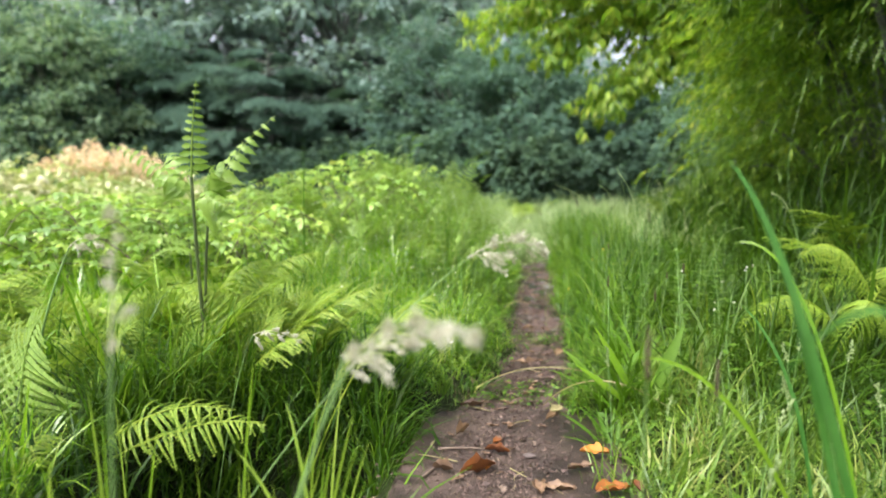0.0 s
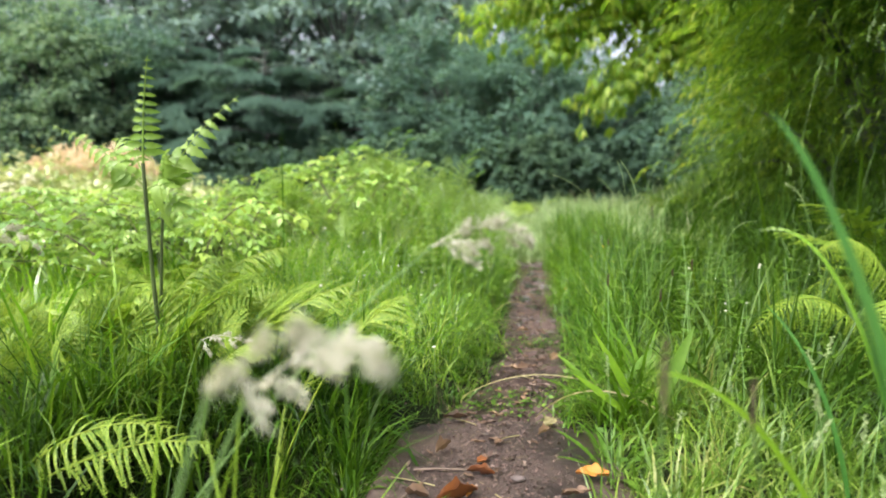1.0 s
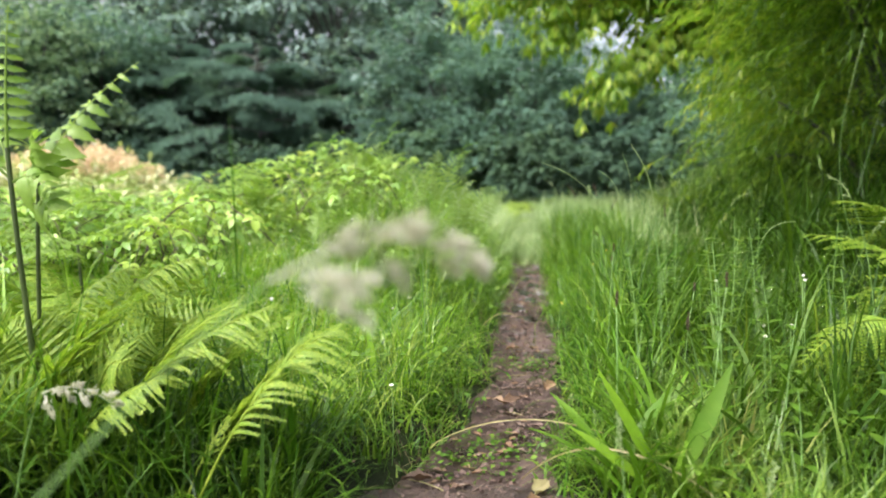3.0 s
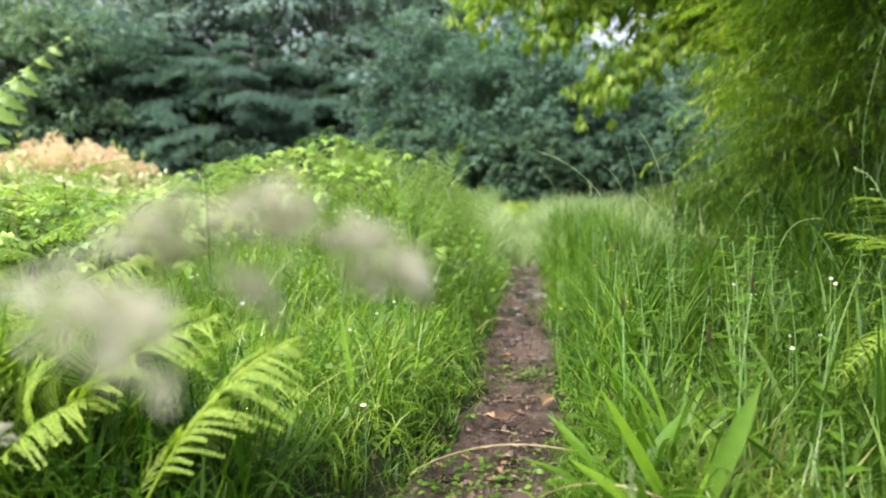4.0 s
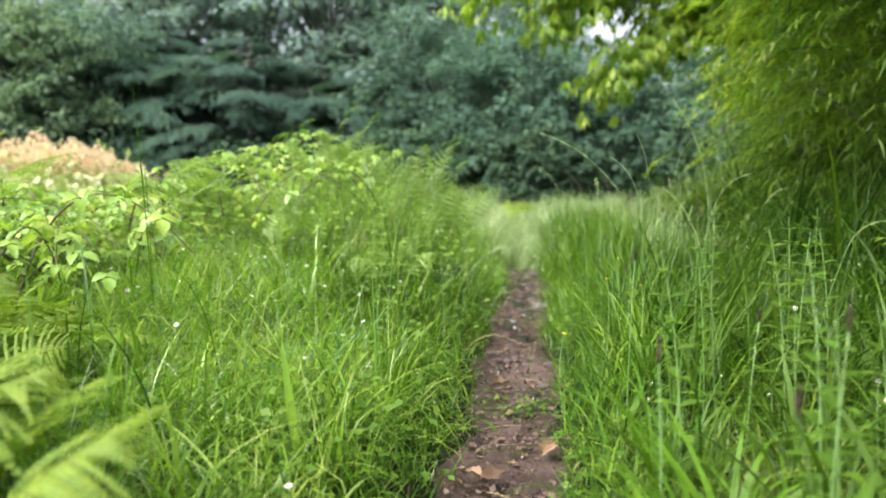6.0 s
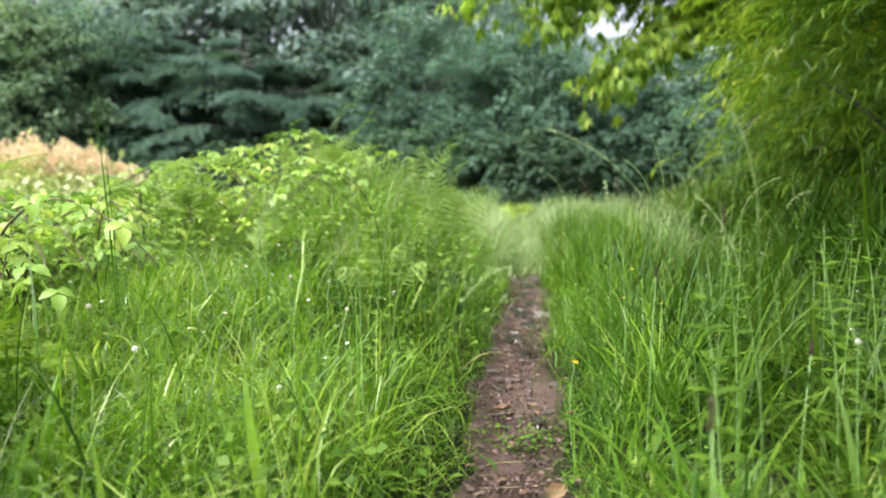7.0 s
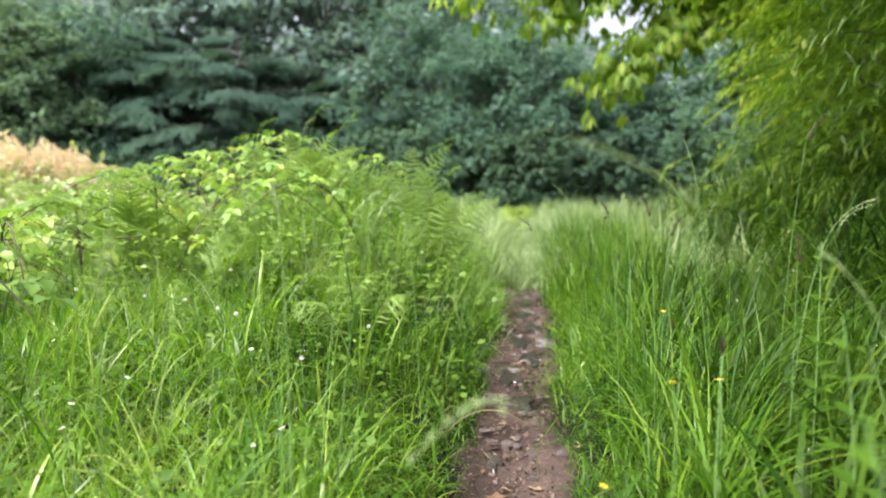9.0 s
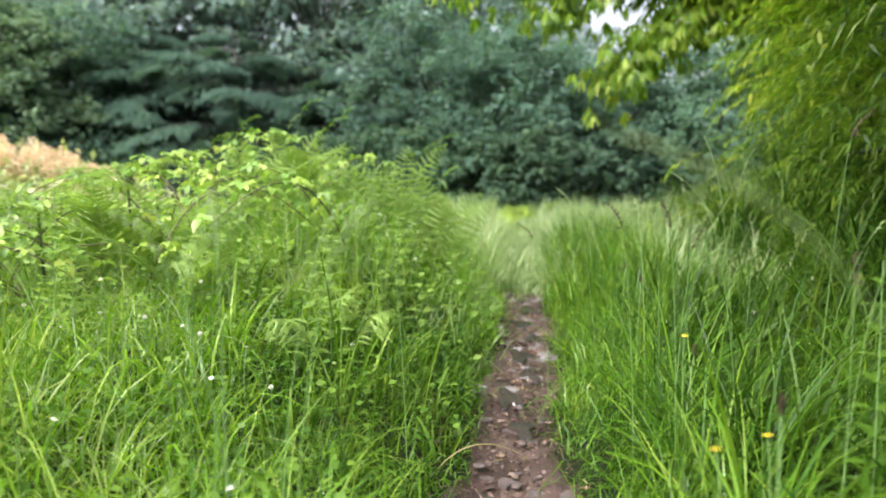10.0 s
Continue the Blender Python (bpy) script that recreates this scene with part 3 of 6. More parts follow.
for e, c, n in [((1.85, 7.6, 1.6), (2.6, 7.6, 3.0), 110), ((1.2, 7.6, 2.25), (2.4, 7.6, 3.4), 130), ((0.45, 7.7, 2.55), (2.0, 7.7, 3.7), 150), ((2.3, 7.6, 1.9), (2.9, 7.6, 3.0), 60), ((0.9, 7.3, 2.9), (2.4, 7.4, 3.8), 120), ((1.5, 8.0, 2.6), (2.6, 8.0, 3.6), 120), ((1.6, 6.9, 3.3), (2.8, 7.0, 4.0), 80), ((0.6, 7.2, 3.3), (2.4, 7.2, 4.2), 80)]:
    over.append(((3.9, 7.8, 1.9), c, e, int(n * 2.6), 0.13, (0.17, 0.17, 0.12), 0.25, WILLOW))
hedge_tree("overhanging_tree", (4.0, 7.9, 0.4), over, "tree with yellow-green hanging leaves over the path")
# Canopy mostly above view, added to block light from the shrubs.
main, rng = rng, np.random.default_rng(29)
shade_canopy = []
for e, c in [((1.55, 3.6, 1.95), (2.5, 3.8, 2.9)), ((2.1, 2.7, 1.9), (2.8, 3.0, 2.7)), ((2.7, 4.5, 2.5), (3.0, 4.2, 3.0)), ((1.8, 5.2, 2.55), (2.8, 4.9, 3.2)), ((2.6, 3.3, 2.2), (3.0, 3.5, 2.8)), ((2.4, 1.6, 1.95), (3.0, 2.4, 2.7)), ((2.9, 6.0, 2.9), (3.2, 5.2, 3.3)), ((1.9, 4.3, 2.35), (2.8, 4.2, 3.1)), ((2.9, 0.6, 2.1), (3.2, 2.0, 2.8)), ((1.7, 2.2, 2.05), (2.7, 2.6, 2.7)), ((1.5, 2.9, 2.1), (2.6, 3.0, 2.8)), ((1.9, 1.6, 2.1), (2.9, 2.2, 2.7))]:
    shade_canopy.append(((3.5, 3.9, 1.2), c, e, 170, 0.12, (0.36, 0.42, 0.16), 0.34, THICKET_SHADE))
hedge_tree("overhanging_tree", (3.5, 3.9, 0.5), shade_canopy, "leafy tree over the shrubs, mostly out of view, added for shade")
rng = main


# ---- pink plume bush ----
def plume_bush(x, y, tall=1.0, plumes=True):
    t = holder("plume_bush", pose(x, y, float(ground(x, y))), "bush of cream-green leaves topped with pale pink-orange plumes" if plumes else "bush of pale cream-green leaves before the plumes", "bush")
    ps, us = [], []
    tops = []
    for k in range(150):
        a, q = rng.uniform(0, 2 * np.pi), rng.uniform(0, 1) ** 0.5
        px, py = 1.75 * q * math.cos(a), 1.0 * q * math.sin(a)
        h = tall * (1.27 - 0.5 * q ** 3 + rng.uniform(-0.12, 0.1)) * (0.85 + 0.15 * math.cos(px * 2 + 1))
        if k < 40:
            part("stem", [tube(curve((px * 0.3, py * 0.3, 0), (px * 0.7, py * 0.7, h * 0.5), (px, py, h), 6), np.linspace(0.012, 0.004, 6), 5)], STEM, t)
        tops.append((px, py, h))
        ps.append(np.array([px, py, h * 0.6]) + rng.normal(size=(90, 3)) * [0.24, 0.24, h * 0.2])
    p = np.concatenate(ps)
    o = ball(len(p)) * [1, 1, 0.4] + [0, 0, -0.2]
    s = rng.uniform(0.08, 0.17, len(p))
    part("foliage", [flakes(p, o, rng.normal(size=p.shape) * 0.4 + [0, 0, 1], s, s * 0.5, 0.3)], CREAM, t)
    for q in tops:
        if not plumes or math.hypot(q[0] / 1.75, q[1]) > 0.95 or q[2] < 0.8:
            continue
        n = 190
        k = rng.uniform(0, 1, n)
        r = 0.10 * np.sin(np.pi * (0.15 + 0.8 * k)) * rng.uniform(0.2, 1, n) ** 0.5
        a = rng.uniform(0, 2 * np.pi, n)
        pp = np.array(q) + np.stack([r * np.cos(a), r * np.sin(a), k * 0.30 - 0.14], 1)
        dd = np.stack([np.cos(a), np.sin(a), np.full(n, 0.4)], 1)
        tagged(part("plume", [flakes(pp, dd, rng.normal(size=(n, 3)), rng.uniform(0.022, 0.045, n), 0.017)], PLUME, t), kind="stuff")
    return t


plume_bush(-5.25, 10.4, 0.94)
plume_bush(-8.6, 10.0)
main, rng = rng, np.random.default_rng(97)
plume_bush(-5.7, 8.4, 0.78, False)
rng = main


# ---- ferns and bracken ----
def frond_chunks(length, pairs, reach, arch, pinnules=12, droop=0.25, stalk=0.2, sweep=0.35, thick=0.003, peak=0.3, leafy=0.078, fine=False, solid=False, taper=0.75, upper=1.0, broad=1.7, lift=0.1, ragged=0.09):
    """A fern frond from the origin: rises along z, arches over towards y; pinnae with pinnules on both sides."""
    m = 24
    s = np.linspace(0, 1, m)
    th = arch * s ** 1.2
    step = length / (m - 1)
    r = np.stack([np.zeros(m), np.cumsum(np.sin(th)) * step, np.cumsum(np.cos(th)) * step], 1)
    r -= r[0]
    out = [tube(r, np.linspace(thick, thick * 0.3, m), 5)]
    ps, ds, us, ls, ws = [], [], [], [], []
    for k in range(pairs):
        q = stalk + (1 - stalk) * (k + 0.5 + (0 if upper == 1 else rng.uniform(-0.3, 0.3))) / pairs
        f = (q - stalk) / (1 - stalk)
        size = reach * (min(1, f / peak + 0.35) if f < peak else 1.0) * (1 - max(0, f - peak) / (1 - peak)) ** taper + (0.012 if taper < 1 else 0.006)
        a = np.interp(q, s, th)
        base = np.array([np.interp(q, s, r[:, i]) for i in range(3)])
        tan, nor = np.array([0, math.sin(a), math.cos(a)]), np.array([0, -math.cos(a), math.sin(a)])
        for sx in (-1, 1):
            dirn = unit(np.array([sx * math.cos(sweep), 0, 0]) + tan * math.sin(sweep) + rng.normal(size=3) * ragged)
            w = np.linspace(0.03, 1, 4)[:, None]
            dr = droop * rng.uniform(0.5, 1.5)
            size = size * rng.uniform(0.82, 1.12)
            rib = base + size * (w * dirn - dr * w * w * nor + lift * w * w * tan)
            if solid:
                out.append(leaves([base], [dirn], [nor], size * 0.9, size * 0.62, droop * rng.uniform(0.9, 1.8), 6, 0.35, 0.85))
                continue
            out.append(tube(rib, np.linspace(0.0012, 0.0004, 4), 3))
            j = np.linspace(0.04, 0.98, pinnules)
            c = np.stack([np.interp(j, w[:, 0], rib[:, i]) for i in range(3)], 1)
            across = unit(np.cross(nor, dirn))
            for sy in (-1, 1):
                ps.append(c)
                ds.append(np.tile(sy * across + 0.35 * dirn, (pinnules, 1)) - 0.15 * nor + rng.normal(size=(pinnules, 3)) * 0.08)
                us.append(np.tile(nor, (pinnules, 1)))
                ws.append(np.full(pinnules, size / pinnules * 0.95))
                ls.append((leafy * size * (1 - 0.8 * j) ** 0.7 + 0.003) * (upper if sy * across[2] > 0 else 1.0))
    if solid:
        return out
    l = np.concatenate(ls)
    q, d, u, w = np.concatenate(ps), np.concatenate(ds), np.concatenate(us), np.concatenate(ws) + 0.0006
    out.append(leaves(q, d, u, l, w, 0.2, 2, 0.15) if fine else flakes(q, d, u, l, w * broad, 0.2))
    return out


FRONDS = [np_mesh("frond", frond_chunks(*q)) for q in [
    (0.46, 17, 0.15, 1.5, 11, 0.3), (0.40, 15, 0.13, 1.9, 10, 0.4), (0.52, 18, 0.16, 1.1, 12, 0.25), (0.34, 14, 0.11, 1.6, 9, 0.35), (0.44, 16, 0.14, 2.2, 10, 0.45)]]


def fern(x, y, count, size, label, name="fern", mat=None, z=None, spread=0.5, turn=None, tilt=None, meshes=None):
    """A tuft of fronds from one crown."""
    t = holder(name, pose(x, y, float(ground(x, y)) if z is None else z), label, "fern", "ferns by the path")
    for k in range(count):
        me = (meshes or FRONDS)[int(rng.integers(len(meshes or FRONDS)))]
        ob = part("frond", me, mat or FERN, t)
        a = (k * 360 / count + rng.uniform(-25, 25)) if turn is None else turn + rng.uniform(-spread, spread) * 60
        s = size * rng.uniform(0.8, 1.15)
        ob.matrix_basis = pose(0, 0, 0, 0, 0, a) @ pose(0, 0.01, 0, -rng.uniform(8, 30) if tilt is None else -tilt) @ Matrix.Scale(s, 4)
    return t


GREEN_FERN = "fern with arching yellow-green fronds"
# bright fern on the right bank under the shrub
for x, y, c, s, turn in [(1.75, 2.4, 3, 1.0, 70), (2.1, 3.0, 4, 1.0, 80)]:
    fern(x, y, c, s, "bright yellow-green fern under the shrub", z=float(ground(x, y)), turn=turn, tilt=30)
# ferns and bracken in the hollow and on the left bank
for x, y, c, s in [(-0.95, 1.9, 4, 0.8), (-1.3, 2.1, 6, 0.95), (-0.95, 2.35, 6, 0.9), (-1.65, 1.9, 6, 1.1), (-0.8, 2.15, 6, 0.8), (-1.15, 2.6, 6, 0.9), (-0.75, 2.5, 5, 0.8)]:
    fern(x, y, c, s, GREEN_FERN + " in the shaded hollow", z=max(-0.1, float(ground(x, y))))
SWEPT = [np_mesh("frond", frond_chunks(*q, broad=1.35)) for q in [(0.40, 19, 0.10, 0.75, 13, 0.2, 0.2, 0.85), (0.34, 17, 0.085, 0.6, 12, 0.25, 0.2, 0.9), (0.44, 20, 0.11, 0.85, 14, 0.2, 0.2, 0.8)]]
for x, y, z, turn in [(-0.32, 1.63, 0.03, -80), (-0.5, 1.66, 0.08, -82), (-0.42, 1.71, 0.05, -85), (-0.56, 1.78, 0.06, -80), (-0.7, 1.72, 0.07, -78)]:
    fern(x, y, 2, 0.78 if y < 1.6 else 0.95, "fern fronds leaning towards the path", turn=turn, z=z, tilt=18, meshes=SWEPT)
SWEPT2 = [me.copy() for me in SWEPT]
for me in SWEPT2:
    me.materials.clear()
for x, y, c, s in [(-0.5, 3.7, 3, 0.7), (-0.95, 4.1, 4, 1.0), (-0.35, 4.9, 4, 0.85), (0.3, 5.8, 4, 0.9), (-1.5, 3.4, 6, 1.0), (-2.2, 3.0, 6, 1.0), (-2.6, 4.2, 6, 1.1)]:
    fern(x, y, c, s * 1.25, "pale green fern among grass and brambles", tilt=22, mat=BRACKEN, meshes=SWEPT2)


for x, y, s in [(2.45, 6.6, 1.2), (2.75, 7.3, 1.3), (2.3, 7.8, 1.2), (1.9, 8.6, 1.1), (3.0, 9.0, 1.3), (0.6, 9.2, 1.0), (-0.4, 9.8, 1.2), (1.2, 10.5, 1.1), (2.6, 10.8, 1.3), (0.2, 11.5, 1.3), (3.6, 11.5, 1.4), (1.8, 12.2, 1.3), (-1.2, 10.6, 1.3)]:
    fern(x, y, 4, s, "pale green fern at the edge of the field")


def bracken(base, top, sides, label, upright=None, bare=0.0):
    """A young bracken: stem from base to top, an upright frond if any, and side fronds, each with its leaflets."""
    z = float(ground(base[0], base[1]))
    o = np.array([base[0], base[1], z])
    t = holder("bracken", pose(*o), label, "bracken", "bracken")
    top = np.array(top) - o
    line = curve((0, 0, 0), top * [0.75, 0.75, 0.5], top, 12)
    part("stem", [tube(line, np.linspace(0.0065, 0.0042, 12), 7)], BROWN_STEM, t)
    if upright:
        d = Vector(np.array(upright) - o - top)
        up = part("frond", frond_chunks(d.length, 9, 0.058, 0.1, 7, 0.12, bare, 0.12, 0.0036, 0.02, 0.5, True, False, 1.02, 0.35, lift=-0.3, ragged=0.16), BRACKEN, t)
        up.matrix_basis = Matrix.Translation(top) @ Vector((0, 0, 1)).rotation_difference(d).to_matrix().to_4x4()
    for q, a, s, tilt, arch, reach, whole in sides:
        roll = (60 if a > 0 else -60) if whole else 0
        p = [np.interp(q, np.linspace(0, 1, 12), line[:, i]) for i in range(3)]
        chunks = frond_chunks(s, 8 if whole else 9, reach, arch, 6, 0.55, 0.08, 0.45, 0.0026, 0.05, 0.3, True, whole)
        ob = part("frond", chunks, BRACKEN, t)
        ob.matrix_basis = Matrix.Translation(p) @ pose(0, 0, 0, 0, 0, a) @ pose(0, 0, 0, -tilt) @ pose(0, 0, 0, 0, 0, roll)
    return t


def curved_frond(name, a, c, e, pairs, reach, face, parent, mat, pinnules=14, leafy=0.1, droop=0.25, sweep=0.3, stalk=0.12, thick=0.003, peak=0.3, taper=0.8, ragged=0.04, blunt=0.01, lag=0.0, fine=True):
    """A frond along the bend a, c, e with its upper face towards face: pinnae both sides, each edged with pinnules."""
    m = 20
    r = curve(a, c, e, m)
    sl = np.linspace(0, 1, m)
    tan = unit(np.gradient(r, axis=0))
    out = [tube(r, np.linspace(thick, thick * 0.25, m), 5)]
    ps, ds, us, ls, ws = [], [], [], [], []
    for k in range(pairs):
        f = (k + 0.5) / pairs
        q = stalk + (1 - stalk) * f
        base = np.array([np.interp(q, sl, r[:, i]) for i in range(3)])
        tg = unit(np.array([np.interp(q, sl, tan[:, i]) for i in range(3)]))
        nor = unit(np.array(face, float) - tg * float(np.dot(face, tg)))
        across = np.cross(tg, nor)
        size0 = reach * (min(1.0, 0.45 + 0.55 * f / peak) if f < peak else ((1 - f) / (1 - peak)) ** taper) + blunt
        for sx in (-1, 1):
            size = size0 * rng.uniform(0.88, 1.08)
            d = unit(across * sx * math.cos(sweep) + tg * math.sin(sweep) + rng.normal(size=3) * ragged)
            dr = droop * rng.uniform(0.7, 1.3)
            w = np.linspace(0.0, 1, 6)[:, None]
            rib = base + size * (w * d - dr * w * w * nor + [0, 0, -0.35 * dr] * w * w - lag * w * w * tg)
            if not pinnules:
                out.append(leaves([base], [d], [nor], size, size * leafy, dr, 8, 0.35, 0.8, 0.16))
                continue
            out.append(tube(rib, np.linspace(0.0011, 0.0004, 6), 3))
            j = np.linspace(0.06, 0.98, pinnules)
            p = np.stack([np.interp(j, w[:, 0], rib[:, i]) for i in range(3)], 1)
            rd = unit(np.stack([np.interp(j, w[:, 0], np.gradient(rib, axis=0)[:, i]) for i in range(3)], 1))
            up = np.cross(np.cross(rd, nor), rd)
            sd = np.cross(rd, unit(up))
            for sy in (-1, 1):
                ps.append(p)
                ds.append(sy * sd + 0.45 * rd - 0.25 * nor + rng.normal(size=p.shape) * 0.06)
                us.append(up)
                ws.append(np.full(pinnules, size / pinnules * 1.25))
                ls.append(leafy * size * (1 - 0.75 * j) ** 0.7 + 0.002)
    if pinnules:
        q, d, u, l, w = (np.concatenate(k) for k in (ps, ds, us, ls, ws))
        out.append(leaves(q, d, u, l, w + 0.0005, 0.25, 2, 0.2) if fine else flakes(q, d, u, l, w * 1.2 + 0.0005, 0.25))
    return part(name, out, mat, parent)


def local(t, *pts):
    o = np.array(t.matrix_basis.translation)
    return [np.array(q, float) - o for q in pts]


def tall_bracken():
    """Two young bracken stems side by side: a tapering upright frond, long side fronds with curled leaflets."""
    z = float(ground(-0.69, 1.77))
    t = holder("bracken", pose(-0.69, 1.77, z), "tall young bracken with half-unrolled fronds above the ferns", "bracken", "bracken")
    base, knee, fork, tip = local(t, (-0.682, 1.78, z), (-0.692, 1.75, 0.36), (-0.698, 1.74, 0.665), (-0.672, 1.73, 0.925))
    part("stem", [tube(curve(base, knee, fork, 10), np.linspace(0.0062, 0.0045, 10), 7)], BROWN_STEM, t)
    F = (0.1, -1, 0.25)
    curved_frond("frond", fork, (fork + tip) / 2 + [-0.008, 0, 0], tip, 12, 0.04, F, t, BRACKEN, 0, 0.4, 0.55, 0.0, 0.06, 0.0036, 0.03, 0.85, 0.14, 0.007, 0.1)
    for a, c, e, n, reach in [
            ((-0.698, 1.74, 0.62), (-0.80, 1.76, 0.70), (-0.95, 1.79, 0.765), 11, 0.04),
            ((-0.70, 1.74, 0.64), (-0.76, 1.80, 0.735), (-0.835, 1.86, 0.735), 8, 0.05),
            ((-0.70, 1.74, 0.61), (-0.73, 1.72, 0.66), (-0.79, 1.70, 0.655), 6, 0.045),
            ((-0.69, 1.74, 0.6), (-0.64, 1.72, 0.63), (-0.59, 1.70, 0.575), 6, 0.05)]:
        curved_frond("frond", *local(t, a, c, e), n, reach, (0, -0.75, 0.6), t, BRACKEN, 0, 0.55, 0.8, 0.35, 0.12, 0.0026, 0.2, 0.9, 0.16, 0.006, 0.1)
    t = holder("bracken", pose(-0.665, 1.8, z), "tall young bracken with one raised side frond", "bracken", "bracken")
    base, knee, fork = local(t, (-0.7, 1.8, z), (-0.69, 1.79, 0.4), (-0.662, 1.77, 0.6))
    part("stem", [tube(curve(base, knee, fork, 10), np.linspace(0.005, 0.0035, 10), 7)], BROWN_STEM, t)
    for a, c, e, n, reach in [
            ((-0.662, 1.77, 0.6), (-0.61, 1.78, 0.73), (-0.488, 1.84, 0.845), 10, 0.05),
            ((-0.662, 1.77, 0.6), (-0.65, 1.73, 0.67), (-0.615, 1.69, 0.69), 5, 0.05),
            ((-0.662, 1.77, 0.56), (-0.63, 1.74, 0.58), (-0.6, 1.71, 0.52), 5, 0.05)]:
        curved_frond("frond", *local(t, a, c, e), n, reach, (-0.25, -0.85, 0.35), t, BRACKEN, 0, 0.62, 0.75, 0.3, 0.1, 0.0026, 0.1, 0.9, 0.16, 0.008, 0.15)


main, rng = rng, np.random.default_rng(61)
tall_bracken()


def near_fern(base, fronds, label, mat=None, reach=0.13, pairs=17, face=(0.05, -0.8, 0.5), droop=0.3, sweep=0.3, leafy=0.085, ragged=0.03, stalk=0.14, peak=0.35):
    t = holder("fern", pose(*base), label, "fern", "ferns by the path")
    for c, e, k in fronds:
        curved_frond("frond", (0, 0, 0), *local(t, c, e), pairs, reach * k, face, t, mat or FERN, 15, leafy, droop, sweep, stalk, 0.0032, peak, 0.75, ragged, fine=base[1] < 1.6)
    return t


near_fern((-0.99, 1.42, -0.02), [((-0.955, 1.36, 0.26), (-0.85, 1.3, 0.36), 1.15), ((-1.08, 1.44, 0.2), (-1.16, 1.44, 0.28), 0.9), ((-1.02, 1.3, 0.14), (-1.1, 1.18, 0.17), 0.8)], "fern with a broad pale green frond standing up", BRACKEN, pairs=15, face=(0.0, -0.65, 0.7), droop=0.22)
near_fern((-0.86, 1.36, -0.04), [((-0.635, 1.3, 0.21), (-0.446, 1.28, 0.162), 0.9), ((-0.512, 1.25, 0.187), (-0.367, 1.25, 0.142), 0.75), ((-0.86, 1.22, 0.2), (-0.74, 1.1, 0.12), 0.7)], "fern with pale green fronds arching low over the hollow", FERN, 0.08, 22, (0.0, -0.45, 0.9), 0.45, 0.6, 0.05, 0.22, 0.25)
for q in [(-0.6, 1.78, 0.04), (-0.92, 1.72, 0.02), (-1.12, 1.9, 0.06), (-0.8, 1.98, 0.06), (-1.35, 1.75, 0.05), (-0.62, 2.12, 0.06)]:
    x, y, z = q
    near_fern(q, [((x + lx * 0.4, y + ly * 0.4, z + h), (x + lx, y + ly, z + h * 1.05), 0.75) for lx, ly, h in [(rng.uniform(-0.2, 0.22), rng.uniform(-0.22, 0.1), rng.uniform(0.16, 0.27)) for _ in range(5)]], "lacy green fern among the grass of the hollow", pairs=14)
for x, y, h in [(0.05, 3.25, 0.28)]:
    z = float(ground(x, y))
    near_fern((x, y, z), [((x + 0.4 * lx, y - 0.03, z + 1.15 * k * h), (x + lx, y - 0.08, z + k * h), 0.7) for lx, k in [(-0.15, 0.9), (0.03, 1.1), (0.13, 0.95)]], "pale green fern spreading in the grass of the bank", BRACKEN, 0.08, 15, (-0.2, -0.35, 0.8), 0.6, 0.8, 0.06, 0.2, 0.4, 0.4)
z = float(ground(-1.2, 4.25))
near_fern((-1.2, 4.25, z), [((-1.22, 4.2, 0.62), (-0.955, 4.2, 0.765), 0.75), ((-1.16, 4.15, 0.58), (-0.88, 4.2, 0.665), 0.75), ((-1.3, 4.2, 0.6), (-1.42, 4.2, 0.66), 0.6)], "green fern with fronds raised above the brambles", BRACKEN, 0.1, 13, (0.1, -0.7, 0.6), 0.4)
SWEEP = "fern with pale green fronds swept towards the path"
near_fern((-0.6, 1.68, 0.0), [((-0.36, 1.64, 0.34), (-0.166, 1.61, 0.378), 1.0), ((-0.5, 1.6, 0.22), (-0.34, 1.56, 0.27), 0.8)], SWEEP, FERN, 0.1, 22, (-0.2, -0.3, 0.9), 0.4, 0.95, 0.03, 0.2, 0.4, 0.5)
near_fern((-0.34, 1.52, -0.1), [((-0.2, 1.5, 0.3), (-0.03, 1.48, 0.372), 1.0), ((-0.3, 1.6, 0.2), (-0.2, 1.64, 0.2), 0.65)], SWEEP, FERN, 0.095, 20, (-0.2, -0.3, 0.9), 0.4, 0.95, 0.03, 0.2, 0.45, 0.5)
near_fern((-0.78, 1.9, 0.08), [((-0.6, 1.92, 0.42), (-0.375, 1.86, 0.445), 1.0), ((-0.72, 1.9, 0.4), (-0.52, 1.86, 0.42), 0.9), ((-0.86, 1.86, 0.34), (-0.7, 1.8, 0.33), 0.9)], SWEEP, FERN, 0.09, 20, (-0.2, -0.3, 0.9), 0.55, 0.85, 0.05, 0.2, 0.35, 0.45)
BRIGHT = "bright yellow-green fern under the shrub with hanging leaflets"
near_fern((1.3, 1.98, 0.14), [((1.08, 1.86, 0.42), (0.865, 1.8, 0.225), 0.85), ((1.32, 1.78, 0.44), (1.06, 1.66, 0.2), 0.9), ((1.45, 1.9, 0.5), (1.25, 1.74, 0.36), 0.9)], BRIGHT, None, 0.078, 28, (0.1, -0.45, 0.85), 0.75)
near_fern((1.5, 2.1, 0.16), [((1.3, 2.0, 0.56), (1.12, 1.94, 0.42), 0.9), ((1.6, 1.9, 0.55), (1.45, 1.72, 0.4), 0.9)], BRIGHT, None, 0.078, 28, (0.1, -0.45, 0.85), 0.75)
rng = main
